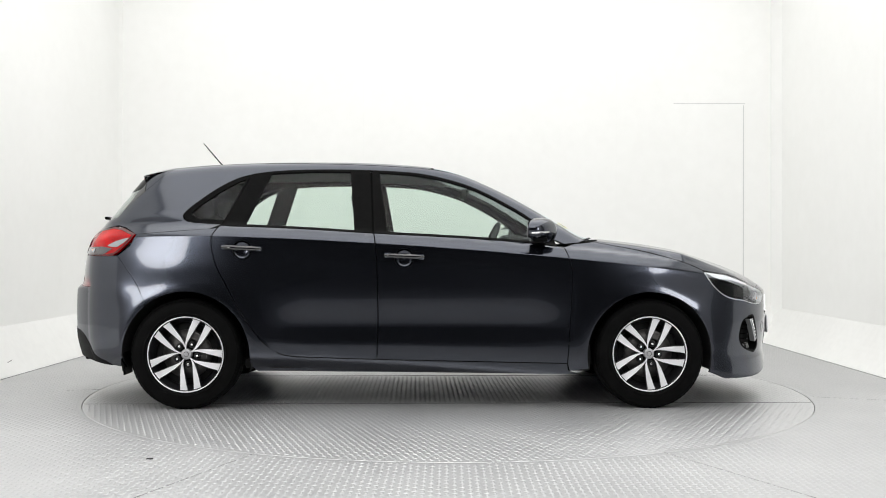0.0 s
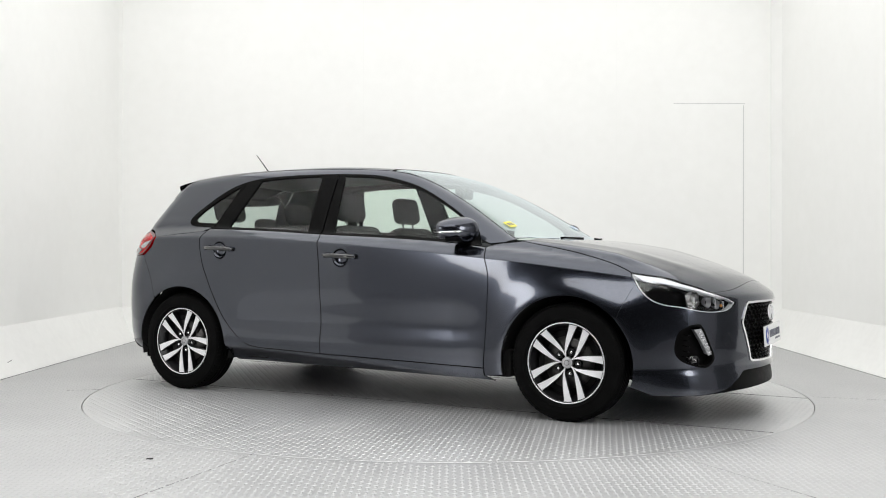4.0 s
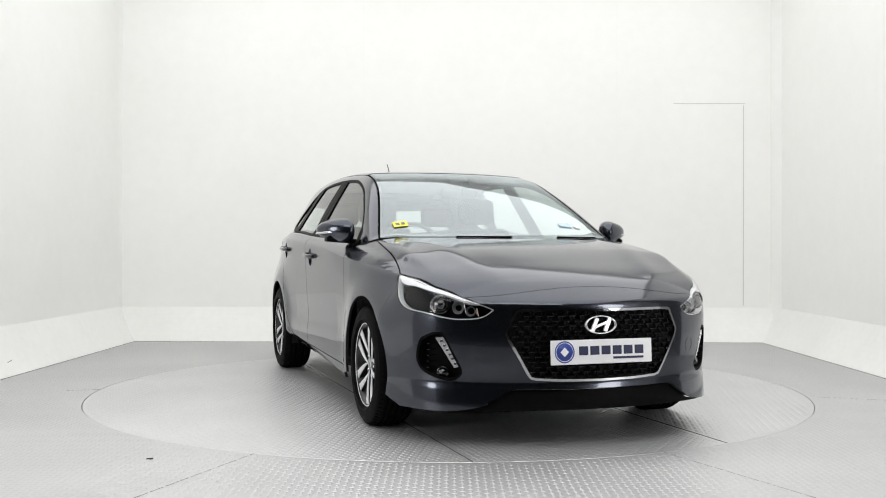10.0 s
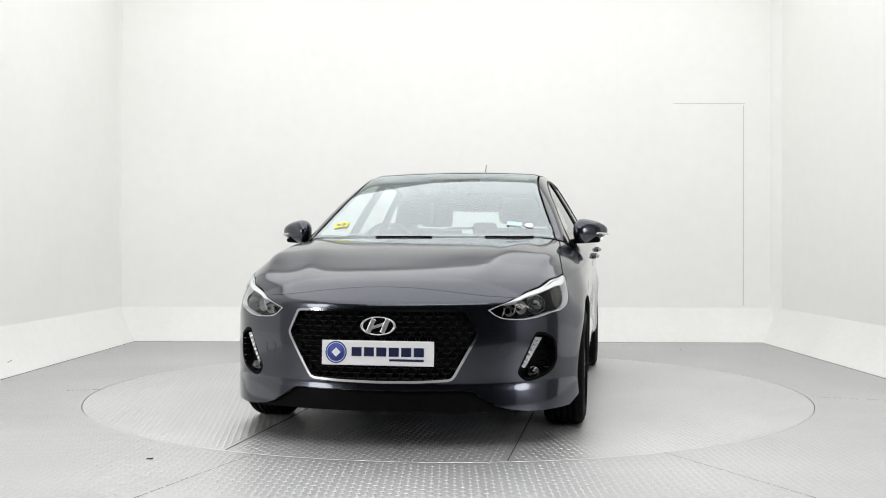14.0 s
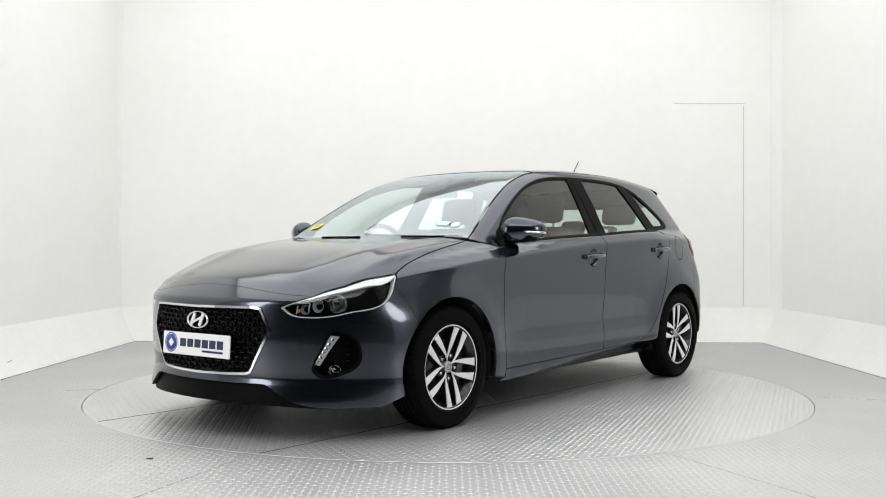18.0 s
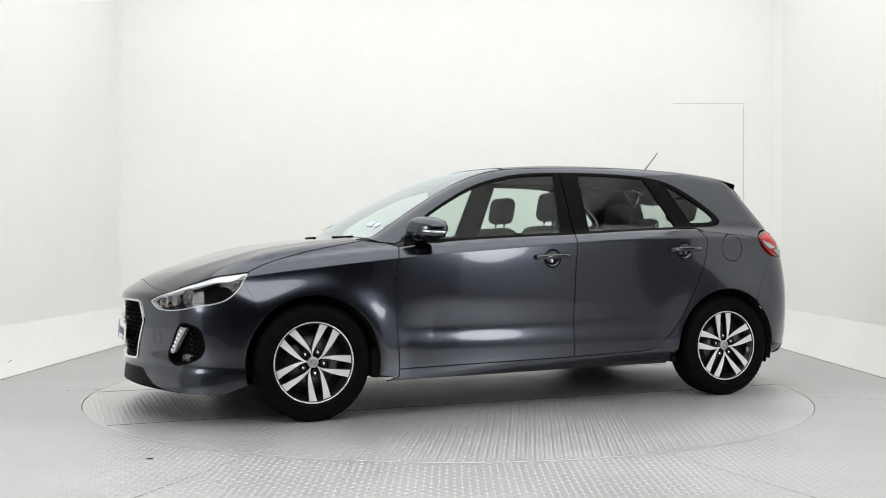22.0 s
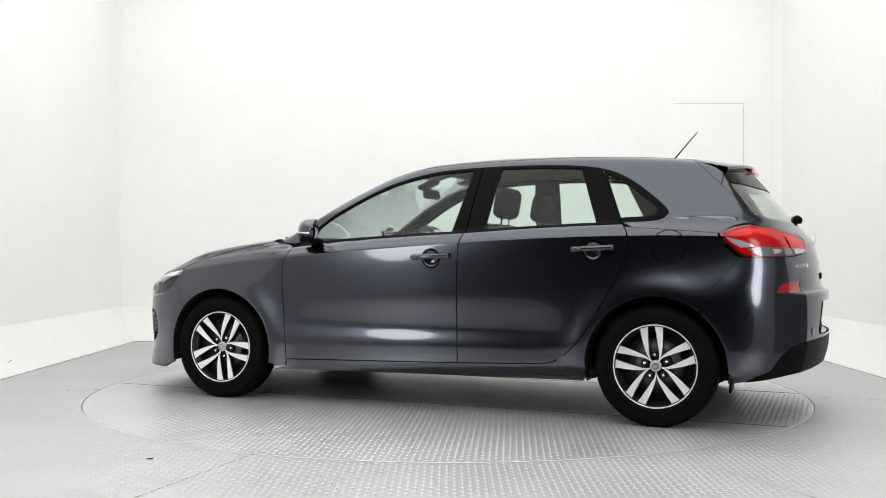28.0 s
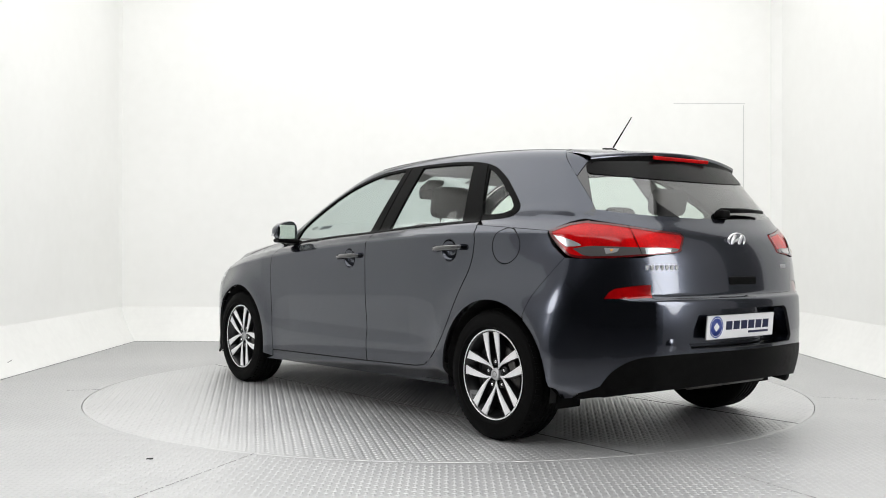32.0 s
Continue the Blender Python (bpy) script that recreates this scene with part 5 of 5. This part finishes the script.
for r in rows:
    xt, y, zt = r[4]
    rows2.append([(xt, y, zt), (xt + 0.006, y, zt - 0.03 + 0.02 * y * y), (xt + 0.022, y, zt - 0.072 + 0.05 * y * y), (xt + 0.13, y, zt - 0.085 + 0.06 * y * y)])
verts = [p for r in rows2 for p in r]
faces = [(4 * i + k, 4 * i + k + 1, 4 * i + 5 + k, 4 * i + 4 + k) for i in range(24) for k in range(3)]
part("spoiler_underside", mesh_of("spoiler_underside", verts, faces, SPOILER_BLACK, True), None, spoiler)
part("hatch_header", box(0.21, 0.88, 0.016, pose(-1.60, 0, 1.345, 0, -19, 0), 0.004), UNDER, car)
part("stop_lamp", box(0.014, 0.42, 0.018, pose(-1.742, 0, 1.358, 0, -20, 0), 0.003), RED, spoiler, "red high-level stop lamp")
for k in range(6):
    part("sticker_bar", box(0.002, 0.018, 0.012, pose(-1.731, 0.06 - k * 0.024, 1.330, 0, -24, 0)), PLATE_WHITE, spoiler)

# ---- fittings on the sides ----
for s in (1, -1):
    # mirrors
    bm = bmesh.new()
    bmesh.ops.create_uvsphere(bm, u_segments=32, v_segments=20, radius=1)
    for v in bm.verts:
        x, y, z = v.co
        x = math.copysign(abs(x) ** 0.8, x)
        if x < 0:
            x = max(x, -0.40)
        z = math.copysign(abs(z) ** 0.88, z)
        yy = math.copysign(abs(y) ** 0.7, y)
        v.co = (0.086 * x * (1 - 0.22 * yy) - 0.045 * yy, 0.100 * yy, 0.066 * z * (1.0 - 0.36 * yy) + 0.004 * yy)
    bmesh.ops.recalc_face_normals(bm, faces=bm.faces[:])
    if s < 0:
        bmesh.ops.scale(bm, vec=(1, -1, 1), verts=bm.verts[:])
        bmesh.ops.reverse_faces(bm, faces=bm.faces[:])
    mir = smooth_all(part("door_mirror", bm, PAINT, doors_f[0] if s > 0 else doors_f[1], "painted door mirror with a silver signal strip"), 50)
    mir.matrix_basis = pose(0.680, s * 0.905, 1.022, 0, 0, 0)
    part("mirror_base", box(0.085, 0.14, 0.026, pose(0.004, -s * 0.012, -0.058, s * 4, 0, 0), 0.012, 3), BLACK, mir)
    part("mirror_stalk", box(0.075, 0.10, 0.030, pose(0.015, -s * 0.095, -0.062, s * 12, 0, 0), 0.012, 3), BLACK, mir)
    part("signal_strip", tube([(-0.004 + 0.066 * math.cos(a) - 0.036 * math.sin(a), s * (0.02 + 0.080 * math.sin(a)), -0.012 - 0.004 * a) for a in np.linspace(0.1, 1.75, 12)], 0.0065, CHROME, "signal_strip"), None, mir)
    part("mirror_glass", box(0.004, 0.155, 0.088, pose(-0.038, 0, 0, 0, 0, s * 24), 0.001), CHROME, mir)
    # handles with their cups
    for hx, hz, dr in ((-0.085, 0.872, doors_f), (-1.005, 0.917, doors_r)):
        par = dr[0] if s > 0 else dr[1]
        p = on_side(hx, hz)[0]
        n = slope(p[None])[0]
        tilt = math.degrees(math.atan2(n[2], n[1]))
        pts = [(hx + 0.115 * t, s * (p[1] + 0.034 - 0.022 * abs(t) ** 3), hz - 0.012 * t * 0.4) for t in np.linspace(-1, 1, 13)]
        bmv, bmf = [], []
        for q, (x, y, z) in enumerate(pts):
            t = -1 + q / 6
            hh = 0.0135 * (1 - 0.35 * abs(t) ** 4)
            for k in range(10):
                a = 2 * math.pi * k / 10
                bmv.append((x, y + s * 0.011 * math.cos(a), z + hh * math.sin(a)))
        for q in range(12):
            for k in range(10):
                l = (k + 1) % 10
                fc = (q * 10 + k, q * 10 + l, q * 10 + 10 + l, q * 10 + 10 + k)
                bmf.append(fc if s < 0 else fc[::-1])
        bmf += [tuple(range(10)), tuple(range(120, 130))]
        part("door_handle", mesh_of("door_handle", bmv, bmf, GLOSS, True), None, par)
        cup = lathe([(0.0545, 0.0), (0.050, -0.010), (0.040, -0.019), (0.022, -0.024), (0.0, -0.025)], 32, "z", PAINT, "handle_cup")
        for q_ in cup.polygons:
            q_.flip()
        co = on_side(hx, hz - 0.012)[0]
        o = part("handle_cup", cup, None, par)
        o.matrix_basis = Matrix.Translation((co[0], s * co[1], co[2])) @ Vector((n[0], s * n[1], n[2])).to_track_quat("Z", "Y").to_matrix().to_4x4()
        for t in (-0.93, 0.93):
            part("handle_mount", box(0.036, 0.04, 0.030, pose(hx + 0.103 * t, s * (p[1] + 0.005), hz - 0.005 * t), 0.008, 2), PAINT, par)

# ---- roof, screen and glass fittings ----
zb_ = on_top(-1.27, 0.0)[0][2]
ant = part("antenna", tube([(-1.29, 0, zb_ + 0.02), (-1.418, 0, 1.607)], 0.0045, BLACK, "antenna", 8, 0.6), None, car, "thin black roof aerial")
part("antenna_base", box(0.085, 0.036, 0.022, pose(-1.262, 0, zb_ + 0.008, 0, -6, 0), 0.009, 3), BLACK, ant)
for y0, y1, x0, x1 in ((-0.30, 0.03, 1.060, 1.080), (0.33, 0.60, 1.055, 1.010)):
    ws = [on_top(x0 + (x1 - x0) * t + 0.02, y0 + (y1 - y0) * t)[0] + [0, 0, 0.004] for t in np.linspace(0, 1, 6)]
    part("wiper", tube(ws, 0.006, BLACK, "wiper", 6), None, car)
cw = join(lift(bow([(0.97, 0.715), (1.01, 0.62), (1.06, 0.4), (1.085, 0.2), (1.09, 0.0)]), on_top), HOOD_REAR[::-1])
panel("cowl", [cw], TOPW, BLACK, h=0.03, inset=0, flange=0, off=-0.028)
scr_in = drawn_in(scr, TOPW, 0.018, None)
panel("screen_border", [scr, scr_in], TOPW, BLACK, windscreen, both=False, h=0.016, inset=0, flange=0, off=-0.0045)
def screen_tag(name, x, y, mat, label, w, h, shape=None):
    p = on_top(x, y)[0]
    n = Vector(slope(p[None])[0])
    across = Vector((0, 1, 0))
    across = (across - n * across.dot(n)).normalized()
    m = Matrix((across, n.cross(across), n)).transposed().to_4x4()
    m.translation = Vector(p) + n * 0.004
    me = shape or box(w, h, 0.0012)
    ob = part(name, me, mat if shape is None else None, windscreen, label)
    ob.matrix_basis = m
    return ob


yellow = screen_tag("sticker", 0.865, -0.565, YELLOW, "yellow windscreen sticker", 0.085, 0.060)
for k in (-1, 1):
    part("sticker_mark", box(0.022, 0.026, 0.001, pose(k * 0.016, 0.0, 0.0012)), GLOSS, windscreen).matrix_basis = yellow.matrix_basis
screen_tag("paper_sticker", 0.880, 0.475, PALE_BLUE, "pale blue paper sticker", 0.085, 0.045)
screen_tag("paper_disc", 0.875, 0.560, PLATE_WHITE, "small white paper disc", 0, 0, lathe([(0.0, 0.001), (0.024, 0.001), (0.025, 0.0)], 24, "z", PLATE_WHITE, "paper_disc"))

# ---- cabin ----
panel("headliner", [roof * [1, 1, 1]], TOPW, LINER, both=False, h=0.08, inset=0.0, flange=0, off=-0.035)
panel("door_card", [fd], SIDE, TRIM, doors_f, h=0.06, inset=0.0, flange=0, off=-0.075)
panel("door_card", [rd], SIDE, TRIM, doors_r, h=0.06, inset=0.0, flange=0, off=-0.075)


def front_seat(y):
    seat = part("front_seat", box(0.50, 0.50, 0.16, pose(0.10, y, 0.46, 0, -6, 0), 0.06, 4), SEAT, car, "dark cloth front seat")
    bm = box(0.15, 0.48, 0.62, pose(-0.25, y, 0.76, 0, -16, 0), 0.06, 4)
    smooth_all(part("backrest", bm, SEAT, seat))
    smooth_all(part("headrest", box(0.10, 0.27, 0.185, pose(-0.36, y, 1.185, 0, -10, 0), 0.045, 4), SEAT, seat))
    for d in (-0.07, 0.07):
        part("headrest_post", tube([(-0.33, y + d, 1.02), (-0.355, y + d, 1.12)], 0.007, CHROME, "headrest_post"), None, seat)
    smooth_all(seat)


for y in (-0.37, 0.37):
    front_seat(y)
bench = smooth_all(part("rear_seat", box(0.50, 1.28, 0.16, pose(-0.88, 0, 0.47, 0, -6, 0), 0.06, 4), SEAT, car, "dark cloth rear bench"))
for y, w in ((-0.36, 0.56), (0.32, 0.64)):
    smooth_all(part("backrest", box(0.15, w, 0.56, pose(-1.17, y, 0.72, 0, -20, 0), 0.06, 4), SEAT, bench))
for y, w in ((-0.40, 0.27), (0.0, 0.20), (0.40, 0.27)):
    smooth_all(part("headrest", box(0.09, w, 0.15 if w > 0.25 else 0.10, pose(-1.335, y, 1.175 if w > 0.25 else 1.085, 0, -14, 0), 0.04, 4), SEAT, bench))
part("parcel_shelf", box(0.42, 1.18, 0.03, pose(-1.58, 0, 0.93), 0.01), TRIM, car)
dash = smooth_all(part("dashboard", box(0.44, 1.40, 0.22, pose(0.76, 0, 0.83, 0, 6, 0), 0.07, 4), TRIM, car, "dark grey dashboard"), 60)
smooth_all(part("instrument_hood", box(0.20, 0.36, 0.10, pose(0.60, -0.37, 0.945, 0, 8, 0), 0.04, 4), TRIM, dash))
part("screen", box(0.02, 0.24, 0.13, pose(0.585, 0.0, 0.97, 0, 8, 0), 0.008), GLOSS, dash, "upright black display")
part("air_vent", box(0.02, 0.12, 0.05, pose(0.555, 0.55, 0.87), 0.01), GLOSS, dash)
n = 40
sw_v, sw_f = [], []
for i_ in range(n):
    a = 2 * math.pi * i_ / n
    for k in range(8):
        b = 2 * math.pi * k / 8
        r = 0.178 + 0.016 * math.cos(b)
        sw_v.append((0.016 * math.sin(b), r * math.cos(a), r * math.sin(a)))
for i_ in range(n):
    j = (i_ + 1) % n
    for k in range(8):
        l = (k + 1) % 8
        sw_f.append((i_ * 8 + k, i_ * 8 + l, j * 8 + l, j * 8 + k))
sw = part("steering_wheel", mesh_of("steering_wheel", sw_v, sw_f, TRIM, True), None, car, "black steering wheel")
sw.matrix_basis = pose(0.42, -0.37, 0.905, 0, 24, 0)
part("steering_hub", box(0.05, 0.13, 0.11, pose(0.02, 0, -0.01), 0.025, 3), TRIM, sw)
for a in (0, 180, 270):
    part("steering_spoke", box(0.022, 0.13, 0.03, pose(0.012, 0.11 * math.cos(radians(a)), 0.11 * math.sin(radians(a)), a, 0, 0), 0.008), TRIM, sw)
part("steering_column", tube([(0.44, -0.37, 0.90), (0.70, -0.37, 0.80)], 0.04, TRIM, "steering_column"), None, car)
im = smooth_all(part("inside_mirror", box(0.03, 0.235, 0.065, pose(0.29, 0, 1.275, 0, 6, 0), 0.014, 3), BLACK, car, "black inside mirror"))
part("mirror_stem", tube([(0.30, 0, 1.285), (0.36, 0, 1.335)], 0.012, BLACK, "mirror_stem"), None, im)
part("sensor_box", box(0.12, 0.13, 0.03, Matrix.Translation(on_top(0.32, 0.0)[0] + np.array([-0.01, 0, -0.03])) @ pose(0, 0, 0, 0, 26, 0), 0.012), BLACK, car)
for s in (1, -1):
    part("sun_visor", box(0.16, 0.32, 0.018, pose(0.10, s * 0.33, 1.375, 0, 16, 0), 0.007), LINER, car)


def motions():
    # the disc turns at an almost even pace, with a slight surge as the nose passes the camera
    surge_t = [0, 6, 9, 11, 12, 13, 14, 14.5, 16.5, 18, 20, 32]
    surge = [0, 0.1, 0.1, 0, -0.15, -0.45, -0.3, 0, 0.45, 0.3, 0, 0]
    spin = lambda t: 1.80 - 7.295 * t + 0.0062 * t * t - 0.000195 * t ** 3 + float(np.interp(t, surge_t, surge))
    rows = [(t, pose(0, 0, 0, 0, 0, spin(t))) for t in np.arange(0.0, 32.01, 0.5).tolist()]
    walk(car, [(t, m @ pose(-0.189, 0.038, 0)) for t, m in rows])
    walk(disc, rows)


motions()
